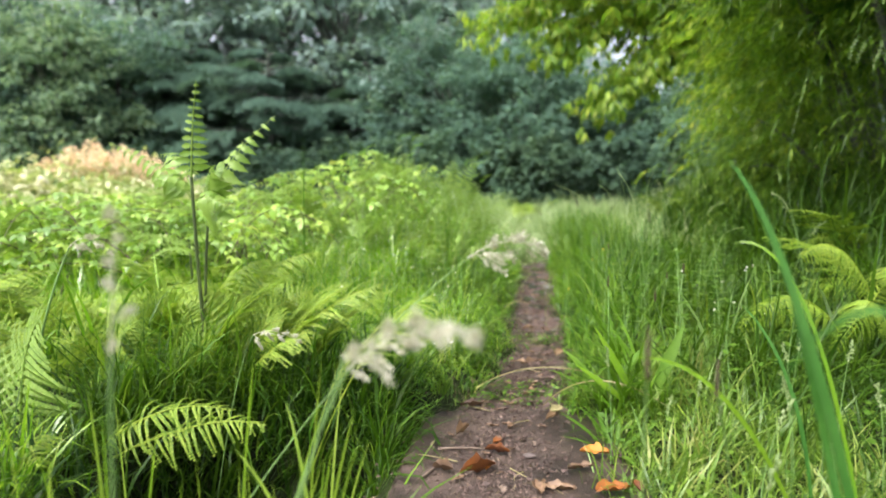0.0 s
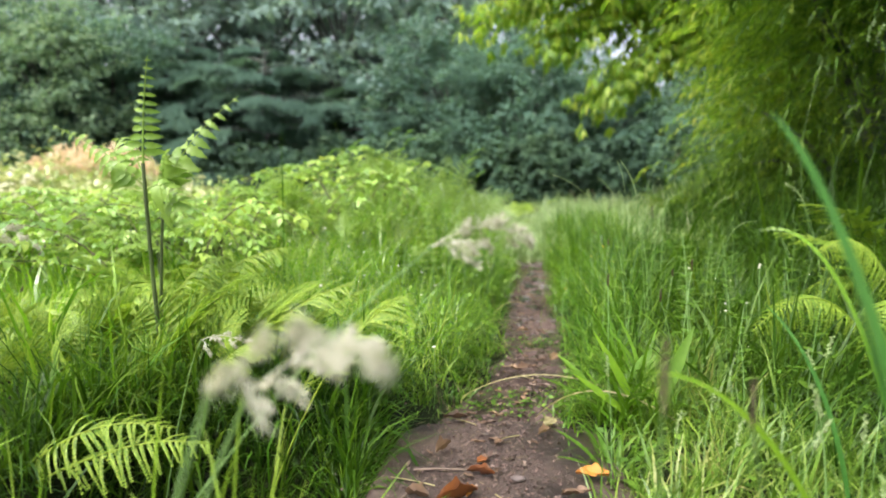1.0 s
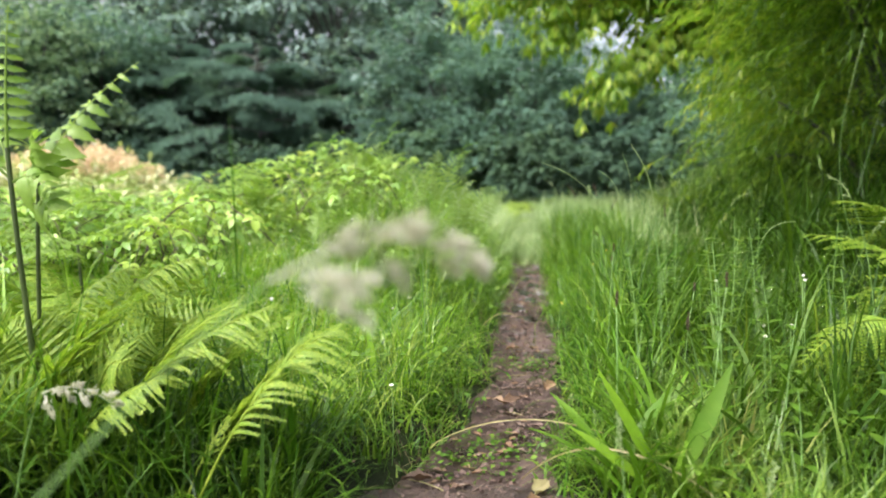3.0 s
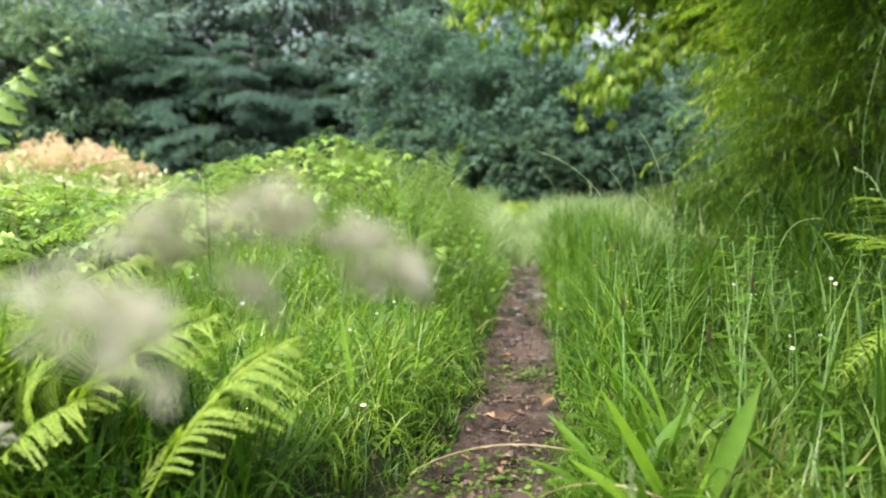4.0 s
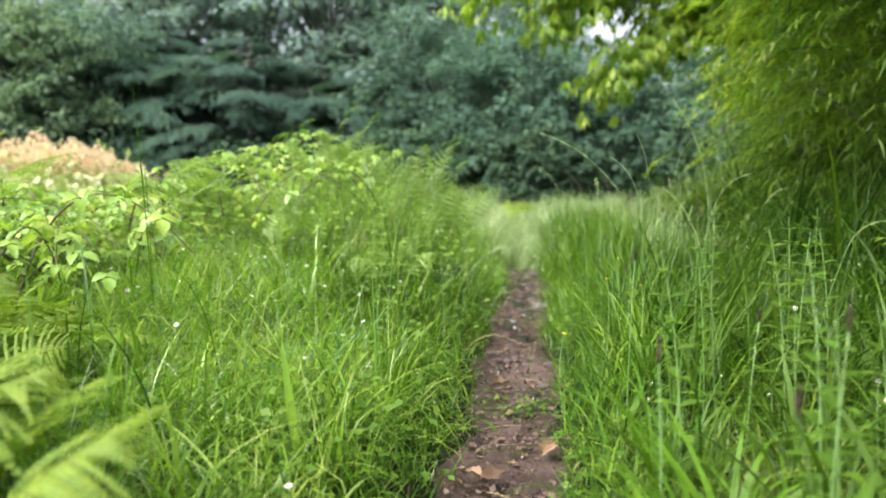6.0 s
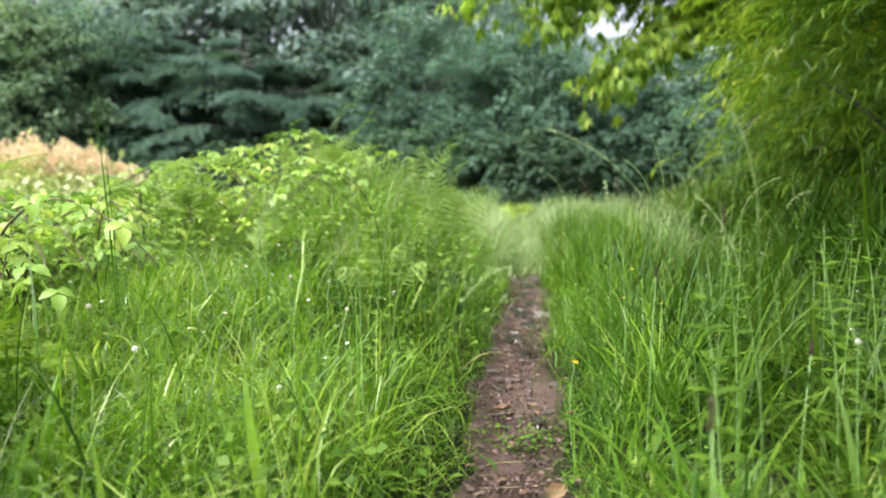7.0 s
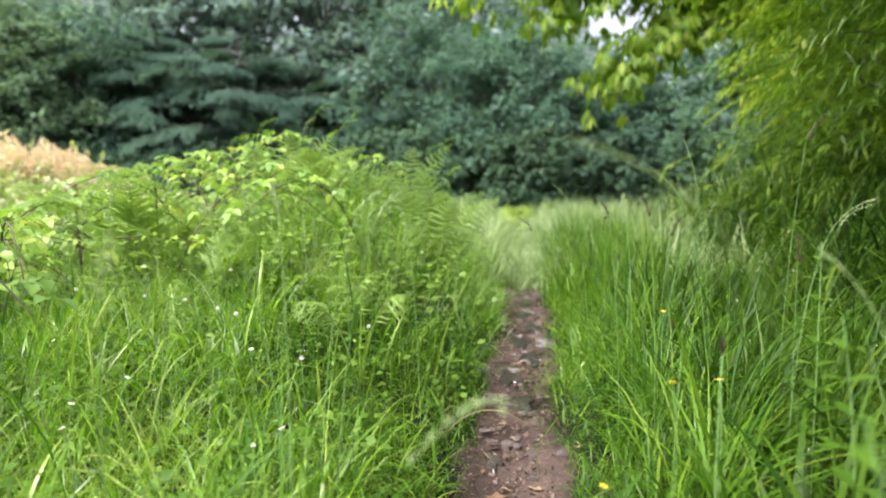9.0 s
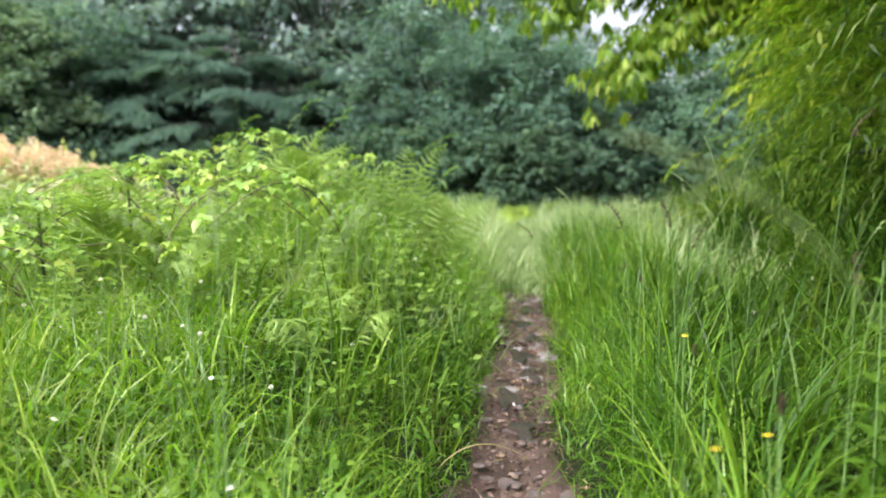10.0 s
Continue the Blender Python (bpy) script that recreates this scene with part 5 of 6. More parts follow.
def spike_stalk(base, ctrl, neck, tip, label, seed, thick=0.0008):
    """A rye-like stalk: thin, arching, with spikelets flat along its upper part."""
    g = np.random.default_rng(seed)
    b = np.array(base, float)
    t = holder("rye_stalk", pose(*base), label, "grass stalk", "rye stalks")
    neck, tip, ctrl = (np.array(q) - b for q in (neck, tip, ctrl))
    part("stem", [tube(curve(b * 0, ctrl, neck, 12), np.linspace(thick, thick * 0.7, 12), 5)], STEM, t)
    d = unit(neck - ctrl)
    axis_pts = curve(neck, neck + d * np.linalg.norm(tip - neck) * 0.6, tip, 10)
    n = 18
    q = np.linspace(0, 1, n)
    p = np.stack([np.interp(q, np.linspace(0, 1, 10), axis_pts[:, i]) for i in range(3)], 1)
    dd = unit(np.gradient(p, axis=0)) + np.where(np.arange(n)[:, None] % 2, 1, -1) * np.array([0.2, 0.25, 0.1])
    part("seed_head", [tube(axis_pts, np.full(10, thick * 0.7), 4), leaves(p, dd, g.normal(size=p.shape), 0.009, 0.0022, 0.05, 2, 0.4)], PALE, t)
    return t


RYE = "thin arching rye stalk with pale spikelets"
for k, (b, c, n, e) in enumerate([
        ((0.66, 2.2, 0.04), (0.63, 2.14, 0.38), (0.52, 2.05, 0.53), (0.363, 1.99, 0.645)),
        ((0.66, 2.0, 0.04), (0.63, 1.97, 0.35), (0.6, 1.93, 0.53), (0.541, 1.91, 0.676)),
        ((0.73, 2.12, 0.04), (0.70, 2.1, 0.32), (0.66, 2.1, 0.46), (0.602, 2.11, 0.558)),
        ((0.95, 3.1, 0.05), (0.93, 3.1, 0.4), (0.9, 3.1, 0.6), (0.86, 3.1, 0.74)),
        ((1.15, 3.6, 0.05), (1.15, 3.6, 0.4), (1.17, 3.6, 0.62), (1.22, 3.6, 0.76)),
        ((0.85, 2.6, 0.05), (0.86, 2.6, 0.4), (0.9, 2.6, 0.52), (0.98, 2.6, 0.6)),
        ((0.72, 3.4, 0.05), (0.70, 3.4, 0.4), (0.66, 3.4, 0.55), (0.60, 3.4, 0.64)),
        ((0.9, 2.2, 0.05), (0.92, 2.2, 0.3), (0.98, 2.2, 0.45), (1.06, 2.2, 0.5)),
        ((0.86, 2.9, 0.05), (0.84, 2.9, 0.4), (0.8, 2.9, 0.55), (0.72, 2.9, 0.66))]):
    spike_stalk(b, c, n, e, RYE, 60 + k)


seed_grass((0.55, 2.08, 0.02), (0.48, 2.03, 0.36), (0.32, 2.0, 0.47), (0.29, 2.0, 0.47), (0.255, 2.0, 0.425), "thin dark arching stalk with a small pale head", 6, 0.007, 16, 0.0008, PALE, seed=90, size=0.0045)


main, rng = rng, np.random.default_rng(131)
for k in range(18):
    x, y = rng.uniform(0.36, 0.85), rng.uniform(0.72, 1.45)
    z, h, lx = float(ground(x, y)), rng.uniform(0.14, 0.27), rng.uniform(-0.03, 0.03)
    seed_grass((x, y, z), (x, y, z + h * 0.6), (x + lx, y, z + h), (x + 1.2 * lx, y, z + h + 0.02), (x + 1.7 * lx, y, z + h + 0.045), "short pale stalk with a soft narrow green head", 12, 0.006, 16, 0.0012, PALE, 150 + k, 0.004)
rng = main
for k, (x, y, h, lx) in enumerate([(0.66, 2.9, 0.52, -0.03), (0.72, 2.85, 0.5, -0.02), (0.75, 2.95, 0.45, 0.03), (0.62, 3.6, 0.5, -0.05), (1.0, 2.9, 0.66, 0.04), (0.86, 2.6, 0.42, 0.0), (-0.36, 2.7, 0.42, -0.01), (-0.3, 3.1, 0.44, 0.02)]):
    z = float(ground(x, y))
    seed_grass((x, y, z), (x + 0.1 * lx, y, z + h * 0.6), (x + lx, y, z + h), (x + 1.3 * lx, y, z + h + 0.025), (x + 1.9 * lx, y, z + h + 0.045), "thin upright stalk with a small dark head", 7, 0.007, 12, 0.0009, BROWN_HEAD, 120 + k, 0.0045)


main, rng = rng, np.random.default_rng(211)
for k in range(16):
    x, y = rng.uniform(-0.9, 0.42), rng.uniform(4.4, 5.5)
    z, h, lx = float(ground(x, y)), rng.uniform(0.42, 0.56), rng.uniform(0.02, 0.09)
    seed_grass((x, y, z), (x, y, z + h * 0.6), (x + lx, y, z + h), (x + 1.4 * lx, y, z + h + 0.05), (x + 2.4 * lx, y, z + h + 0.05), "nodding grass stalk with a pale head over the mound", 10, 0.014, 14, 0.0014, MEADOW, 230 + k, 0.007)
for k, (x, y, z) in enumerate([(1.66, 2.6, 1.17), (1.71, 2.62, 1.16), (1.76, 2.6, 1.13), (1.8, 2.64, 1.17)]):
    seed_grass((x + 0.5, y + 0.3, 0.4), (x + 0.3, y + 0.1, z + 0.35), (x + 0.02, y, z + 0.08), (x, y, z + 0.04), (x - 0.003, y, z), "thin arching stalk with a hanging pale seed head", 6, 0.006, 12, 0.0008, PALE, 260 + k, 0.008)
spike_stalk((1.6, 2.7, 0.3), (1.42, 2.65, 0.6), (1.44, 2.6, 0.86), (1.49, 2.6, 1.1), RYE, 280, 0.0012)
rng = main


# ---- broad blades near the slab ----
def strap(pts, width, label, mat=None, fold=0.3):
    """One long strap-like blade with a folded midrib."""
    b = np.array(pts[0], float)
    q = np.array(pts, float) - b
    m = 16
    s = np.linspace(0, 1, m)[:, None]
    line = (1 - s) ** 2 * q[0] + 2 * s * (1 - s) * (2 * q[1] - 0.5 * (q[0] + q[2])) + s ** 2 * q[2]
    d = unit(np.gradient(line, axis=0))
    side = unit(np.cross(d, [0.25, -1.0, 0.3]))
    up = np.cross(side, d)
    w = width * 0.5 * np.clip(np.minimum(0.6 + s, 1.15 * (1 - s) ** 0.55 + 0.02), 0, 1)
    v = np.concatenate([line - w * side + fold * w * up, line, line + w * side + fold * w * up])
    i = np.arange(m - 1)
    f = np.concatenate([np.stack([i, i + m, i + m + 1, i + 1], 1), np.stack([i + m, i + 2 * m, i + 2 * m + 1, i + m + 1], 1)])
    t = part("strap_grass", [(v, f)], mat or BLUEGREEN, None, smooth=True)
    t.matrix_basis = pose(*pts[0])
    return tagged(t, label, "strap grass", "strap grasses")


STRAP = "broad green strap-like grass blade"
strap([(0.47, 0.6, 0.06), (0.382, 0.64, 0.46), (0.318, 0.7, 0.655)], 0.016, STRAP)
strap([(0.43, 0.56, 0.05), (0.40, 0.62, 0.33), (0.372, 0.66, 0.50)], 0.014, STRAP)
strap([(0.62, 0.86, 0.05), (0.545, 0.92, 0.44), (0.455, 0.98, 0.54)], 0.008, "narrow pale wet grass blade bent over", BANK)
strap([(0.57, 0.92, 0.05), (0.41, 0.86, 0.315), (0.263, 0.845, 0.392)], 0.009, "narrow pale grass blade leaning flat over the others", BANK)
strap([(0.52, 0.42, 0.05), (0.36, 0.42, 0.492), (0.24, 0.45, 0.462)], 0.009, "narrow pale grass blade bent flat over the others")
strap([(0.62, 1.0, 0.05), (0.60, 1.05, 0.28), (0.54, 1.12, 0.42)], 0.010, STRAP)
main, rng = rng, np.random.default_rng(53)
for k in range(50):
    x, y = rng.uniform(-0.5, -0.14), rng.uniform(0.55, 0.95)
    z, top = float(ground(x, y)), rng.uniform(0.22, 0.40) if k < 26 else rng.uniform(0.2, 0.3)
    lx, ly = rng.normal(0.02, 0.06), rng.normal(0, 0.04)
    strap([(x, y, z), (x + 0.35 * lx, y + 0.3 * ly, z + 0.62 * (top - z)), (x + lx, y + ly, top)], rng.uniform(0.004, 0.008), "bright green grass blade rising out of the hollow", FERN if k % 3 else BANK)
rng = main
strap([(-0.04, 2.1, 0.08), (-0.06, 2.12, 0.2), (-0.075, 2.14, 0.29)], 0.018, "broad upright yellow-green blade with a cut tip", BANK)
strap([(0.28, 1.70, 0.03), (0.42, 1.6, 0.13), (0.60, 1.52, 0.06)], 0.004, "dry bent grass blade arching over the path", DRY)
strap([(0.10, 1.86, 0.03), (0.30, 1.8, 0.11), (0.52, 1.75, 0.07)], 0.0035, "dry bent grass blade arching over the path", DRY)
strap([(0.28, 3.05, 0.03), (0.38, 3.06, 0.09), (0.5, 3.1, 0.03)], 0.0035, "dry bent grass blade arching over the path", DRY)
for k in range(14):
    y = rng.uniform(1.9, 4.5)
    x = float(path_x(y)) + rng.choice([-1, 1]) * rng.uniform(0.25, 1.1)
    z = float(ground(x, y))
    a, l = rng.uniform(0, 6.28), rng.uniform(0.14, 0.24)
    strap([(x, y, z), (x + 0.15 * l * math.cos(a), y + 0.15 * l * math.sin(a), z + 0.55 * l), (x + 0.5 * l * math.cos(a), y + 0.5 * l * math.sin(a), z + 0.9 * l)], rng.uniform(0.007, 0.012), STRAP + " in the bank", GRASS)


def tuft(x, y, n, length, width, label, mat, lean=None):
    z = float(ground(x, y))
    ob = holder("grass_tuft", pose(x, y, z), label, "grass tuft", "grass tufts")
    az = rng.uniform(0, 6.28, n) if lean is None else rng.normal(lean, 1.0, n)
    for k in range(n):
        p = rng.normal(size=(1, 3)) * [0.02, 0.02, 0.0]
        part("blade", [blades(p, az[k:k + 1], length * rng.uniform(0.6, 1.15, 1), width * rng.uniform(0.7, 1.3, 1), rng.uniform(0.2, 0.7, 1), rng.uniform(0.6, 1.7, 1), 6)], mat, ob)
    return ob


for x, y, n, l in [(0.58, 2.0, 26, 0.3), (0.42, 1.5, 20, 0.16), (-0.15, 2.2, 20, 0.26), (-0.45, 2.35, 28, 0.3), (0.7, 2.5, 24, 0.36), (0.85, 3.2, 26, 0.4)]:
    tuft(x, y, n, l, 0.008, "tuft of long shiny arching grass leaves beside the path", GRASS)


for x, y, n, l, a in [(0.52, 1.74, 30, 0.28, 3.3), (0.46, 1.62, 24, 0.22, 3.6), (0.6, 1.8, 18, 0.26, 0.5), (0.55, 1.6, 20, 0.18, 5.0)]:
    tuft(x, y, n, l, 0.011, "tuft of broad shiny grass leaves spilling over the path", GRASS, a)


# ---- plantains, herbs ----
def plantain(x, y, leaf_n, size, heads, label):
    z = float(ground(x, y))
    t = holder("plantain", pose(x, y, z), label, "plantain", "plantains")
    for k in range(leaf_n):
        a = k * 2.4 + rng.uniform(-0.3, 0.3)
        d = [(math.cos(a), math.sin(a), rng.uniform(0.7, 1.6))]
        l = size * rng.uniform(0.7, 1.2)
        part("leaf", [leaves([(0.01 * math.cos(a), 0.01 * math.sin(a), 0)], d, [(-math.cos(a) * 0.6, -math.sin(a) * 0.6, 1)], l, l * 0.125, 0.3, 8, 0.4, 1.2)], HERB, t, smooth=True)
    for hx, hy, hz, ln in heads:
        e = np.array([hx - x, hy - y, hz - z])
        part("stalk", [tube(curve((0, 0, 0), e * [0.3, 0.3, 0.7], e, 10), np.full(10, 0.0011), 5)], STEM, t)
        n = 90
        q, a = rng.uniform(0, 1, n), rng.uniform(0, 6.28, n)
        r = 0.0019 * np.sin(np.pi * (0.12 + 0.8 * q)) ** 0.6
        o = np.stack([np.cos(a), np.sin(a), np.zeros(n)], 1)
        core = tube(np.linspace(e, e + [0, 0, ln], 8), 0.0017 * np.sin(np.pi * np.linspace(0.15, 0.9, 8)), 7)
        part("flower_head", [core, leaves(e + o * r[:, None] * 0.8 + np.stack([0 * q, 0 * q, q * ln], 1), o + [0, 0, 0.7], o, 0.003, 0.0024, 0.1, 2)], BROWN_HEAD, t)
    return t


def lance(t, base, tip, width, face):
    d = np.array(tip, float) - base
    part("leaf", [leaves([base], [d], [face], float(np.linalg.norm(d)) * 1.04, width, 0.06, 10, 0.22, 1.1)], HERB if width > 0.03 else BANK, t, smooth=True)


t = holder("plantain", pose(0.53, 1.62, float(ground(0.53, 1.62))), "plantain with two broad ribbed leaves standing up beside the path", "plantain", "plantains")
lance(t, (0.0, 0.0, 0.0), (-0.12, -0.02, 0.225), 0.022, (0.3, -1, 0.4))
lance(t, (0.01, 0.0, 0.0), (0.095, -0.02, 0.235), 0.031, (-0.4, -1, 0.4))
lance(t, (-0.01, -0.01, 0.0), (-0.17, -0.04, 0.14), 0.024, (0.2, -0.6, 0.8))
PLANT = "plantain with ribbed lance-shaped leaves and brown heads"
plantain(0.24, 0.72, 5, 0.12, [(0.194, 0.58, 0.44, 0.052)], PLANT)
plantain(0.42, 0.85, 5, 0.12, [(0.315, 0.7, 0.385, 0.045)], PLANT)
plantain(0.62, 1.66, 5, 0.2, [(0.55, 1.6, 0.34, 0.03), (0.66, 1.7, 0.4, 0.028)], PLANT)
plantain(0.45, 1.66, 5, 0.18, [(0.46, 1.72, 0.36, 0.03)], PLANT)
plantain(0.40, 1.42, 8, 0.13, [], "plantain rosette of green lance-shaped leaves")
for x, y in [(0.6, 2.3), (0.75, 2.9), (0.85, 3.5), (0.7, 2.0), (0.95, 4.0)]:
    plantain(x, y, 5, 0.15, [(x + rng.uniform(-0.06, 0.06), y + rng.uniform(-0.06, 0.06), rng.uniform(0.3, 0.42), 0.022)], PLANT)


def herb(x, y, h, label, mat=None, size=0.045):
    """An upright herb with pairs of oval leaves up a reddish stem."""
    z = float(ground(x, y))
    t = holder("herb", pose(x, y, z), label, "herb", "upright herbs")
    lean = rng.uniform(-0.04, 0.04, 2)
    line = curve((0, 0, 0), (0, 0, h * 0.6), (lean[0], lean[1], h), 10)
    part("stem", [tube(line, np.linspace(0.0018, 0.0009, 10), 5)], STEM, t)
    m = int(h / 0.045)
    for k in range(m):
        q = 0.15 + 0.85 * k / m
        p = [np.interp(q, np.linspace(0, 1, 10), line[:, i]) for i in range(3)]
        for a in (k * 1.571, k * 1.571 + 3.1416):
            l = size * (1.15 - 0.55 * q)
            part("leaf", [leaves([p], [(math.cos(a), math.sin(a), 0.5)], [(-math.cos(a) * 0.4, -math.sin(a) * 0.4, 1)], l, l * 0.5, 0.3, 4, 0.25)], mat or HERB, t)
    return t


for x, y, h in [(0.69, 1.78, 0.42), (0.58, 1.95, 0.40), (0.78, 1.7, 0.30), (0.86, 1.9, 0.34), (0.95, 2.3, 0.4), (1.1, 2.6, 0.42), (0.73, 1.55, 0.22), (1.2, 2.1, 0.3), (0.9, 1.6, 0.3), (1.0, 1.85, 0.36), (0.82, 2.1, 0.42), (0.74, 2.25, 0.4), (1.05, 2.35, 0.4), (1.25, 2.75, 0.45), (0.66, 1.7, 0.36), (0.9, 2.6, 0.45), (1.3, 2.4, 0.42)]:
    herb(x, y, h, "upright herb with pairs of oval green leaves")


for k in range(34):
    x, y = rng.uniform(-1.2, 0.25), rng.uniform(3.3, 5.6)
    herb(x, y, rng.uniform(0.3, 0.46), "leafy upright weed with light green leaves on the mound", BRACKEN, 0.06)


# ---- flowers ----
def flower(x, y, z, size, petals, label, category, petal_mat, disc_mat, tall=0.18):
    t = holder(category, pose(x, y, z, rng.uniform(-25, 25), rng.uniform(-25, 25), rng.uniform(0, 360)), label, category, category + " flowers")
    a = np.arange(petals) * 2 * np.pi / petals
    d = np.stack([np.cos(a), np.sin(a), np.full(petals, 0.3)], 1)
    r = np.sin(np.linspace(0.2, 1.5, 5))
    head = part("flower_head", [tube(np.stack([0 * r, 0 * r, np.linspace(0.12, 0.0, 5) * size], 1), 0.2 * size * r, 8)], disc_mat, t)
    for k in range(petals):
        part("petal", [leaves(d[k:k + 1] * 0.12 * size, d[k:k + 1], [(0, 0, 1.0)], size * 0.45, size * (2.4 / petals), 0.1, 3, 0.1)], petal_mat, head)
    g = t.matrix_basis.inverted() @ Vector((x, y, max(z - tall, float(ground(x, y)))))
    part("stem", [tube(curve((0, 0, 0), (0, 0, -tall * 0.4), tuple(g), 6), np.full(6, 0.0009), 5)], STEM, t)
    return t


DAISY = "white daisy with a yellow centre in the grass"
for x, y, z in [(0.024, 1.777, 0.19), (-0.234, 2.397, 0.30), (-0.3, 2.7, 0.28), (-0.5, 2.55, 0.28), (-0.15, 2.95, 0.27), (-0.62, 3.0, 0.28), (0.02, 2.55, 0.24), (-0.35, 3.3, 0.3), (-0.697, 2.881, 0.28), (-0.425, 2.637, 0.27), (-0.352, 2.615, 0.26), (-0.587, 3.194, 0.32), (-0.216, 2.625, 0.28), (-0.107, 3.037, 0.31)]:
    flower(x, y, z, 0.0105, 13, DAISY, "daisy", PETAL, YELLOW)
for x, y, z in [(0.57, 2.36, 0.37), (0.68, 2.47, 0.34), (0.466, 2.291, 0.266), (0.75, 2.9, 0.36)]:
    flower(x, y, z, 0.0115, 5, "yellow buttercup on a thin stem", "buttercup", YELLOW, YELLOW)


def clover(x, y, z, s=1.0):
    t = holder("clover", pose(x, y, z), "white clover flower head in the grass", "clover", "clover flowers")
    n = 60
    o = ball(n) * [1, 1, 0.8]
    part("flower_head", [leaves(o * 0.003 * s, o + [0, 0, 0.35], rng.normal(size=(n, 3)), 0.0055 * s, 0.0024 * s, 0.1, 2)], PETAL, t)
    part("stem", [tube(curve((0, 0, 0), (0, 0, -0.1), (0.02, 0.0, float(ground(x, y)) - z), 6), np.full(6, 0.0009), 5)], STEM, t)
    return t


for k in range(16):
    y = rng.uniform(1.9, 4.4)
    x = float(path_x(y)) - rng.uniform(0.2, 1.2) if k % 4 else float(path_x(y)) + rng.uniform(0.5, 1.5)
    clover(x, y, float(ground(x, y)) + rng.uniform(0.11, 0.19), rng.uniform(0.55, 0.9))


for x, y, z in [(0.953, 1.95, 0.379), (0.897, 1.9, 0.285), (0.772, 2.0, 0.371), (0.816, 1.85, 0.272), (0.838, 1.9, 0.284), (1.006, 2.05, 0.376)]:
    clover(x, y, z, 0.5)


for k in range(10):
    x, y = rng.uniform(-1.15, -0.2), rng.uniform(2.3, 3.5)
    clover(x, y, float(ground(x, y)) + rng.uniform(0.14, 0.22), rng.uniform(0.5, 0.85))


# ---- litter on the path ----
def fallen(x, y, z, size, turn, curl, label, wide=0.55, tilt=0.0):
    """A dry leaf: ragged outline, crumpled and curled up at its sides."""
    n, k = 11, 7
    s, w = np.meshgrid(np.linspace(0, 1, n), np.linspace(-1, 1, k), indexing="ij")
    seed = x * 37 + y * 91
    edge = np.sin(np.pi * (0.05 + 0.9 * s ** 0.8)) * (1 + 0.1 * np.sin(s * 17 + seed) * np.abs(w) + 0.07 * np.sin(s * 31 + 2 * seed) * np.abs(w))
    px = (s - 0.5) * size + 0.05 * size * np.sin(w * 3 + seed)
    py = w * edge * size * wide * 0.5
    pz = curl * size * (0.7 * np.abs(w) ** 1.5 * edge + 0.6 * (s - 0.4) ** 2) + 0.05 * size * np.sin(s * 9 + w * 4 + seed) + 0.03 * size * np.sin(s * 21 - w * 9 + seed)
    i, j = np.meshgrid(np.arange(n - 1), np.arange(k - 1), indexing="ij")
    f = np.stack([i * k + j, (i + 1) * k + j, (i + 1) * k + j + 1, i * k + j + 1], -1).reshape(-1, 4)
    pz = pz - pz.min() * 0.6
    ob = part("fallen_leaf", [(np.stack([px, py, pz], -1).reshape(-1, 3), f)], FALLEN, smooth=True)
    ob.matrix_basis = pose(x, y, z, tilt * 0.6, 0, turn)
    return tagged(ob, label, "leaf", "fallen leaves")


ORANGE = "curled orange-brown fallen leaf on the path"
for q in [(0.073, 1.279, 0.03, 0.1, 24, 0.5, 0.24, 8), (0.1, 1.30, 0.03, 0.045, 65, 0.6, 0.5, -10), (0.124, 1.381, 0.03, 0.07, -26, 0.45, 0.2, 8), (0.13, 1.447, 0.028, 0.035, 40, 0.3, 0.7, 14), (0.345, 1.366, 0.036, 0.08, -12, 0.2, 0.5, 24), (0.339, 1.195, 0.03, 0.085, 10, 0.25, 0.5, 8), (0.39, 1.2, 0.03, 0.055, 100, 0.4, 0.45, 0), (0.31, 2.15, 0.03, 0.062, 35, 0.2, 0.5, 25), (0.28, 2.17, 0.022, 0.05, -40, 0.2, 0.5, 0), (0.43, 2.27, 0.03, 0.07, 60, 0.25, 0.5, 20), (0.376, 2.73, 0.025, 0.05, 20, 0.3, 0.4, 10), (0.08, 1.69, 0.032, 0.06, 0, 0.3, 0.3, 0)]:
    q = (*q[:3], q[3] * (0.8 if q[1] < 1.6 else 1.0), *q[4:])
    t = fallen(*q[:6], ORANGE if q[1] < 1.6 else "curled tan-brown fallen leaf on the path", q[6], q[7])
    if q[1] > 1.6:
        t.data.materials[0] = TAN
for q in [(0.23, 1.214, 0.026, 0.075, -8, 0.08, 0.3, 3), (0.048, 1.5, 0.03, 0.055, 55, 0.6, 0.35, 12), (0.285, 1.6, 0.03, 0.04, 40, 0.5, 0.4, 20), (0.0, 1.29, 0.03, 0.05, -30, 0.6, 0.4, 20), (0.19, 1.2, 0.03, 0.05, 100, 0.3, 0.5, 0), (0.3, 1.3, 0.03, 0.06, 10, 0.15, 0.3, 0)]:
    t = fallen(*q[:6], "curled dark brown fallen leaf on the slab", q[6], q[7])
    t.data.materials[0] = TAN
t = fallen(0.31, 1.66, 0.03, 0.06, 60, 0.15, "pale grey-green fallen leaf on the path", 0.5, 4)
t.data.materials[0] = DRY
for k in range(260):
    y = rng.uniform(1.15, 5.6)
    x = float(path_x(y)) + rng.normal(0, 0.06)
    z = 0.028 if y < 1.68 else float(ground(x, y)) + 0.019
    t = fallen(x, y, z, rng.uniform(0.012, 0.035), rng.uniform(0, 360), 0.15, "small scrap of brown leaf trodden into the path", rng.uniform(0.25, 0.6))
    t.data.materials[0] = (TWIG, TAN, CRUMB, TAN)[k % 4]
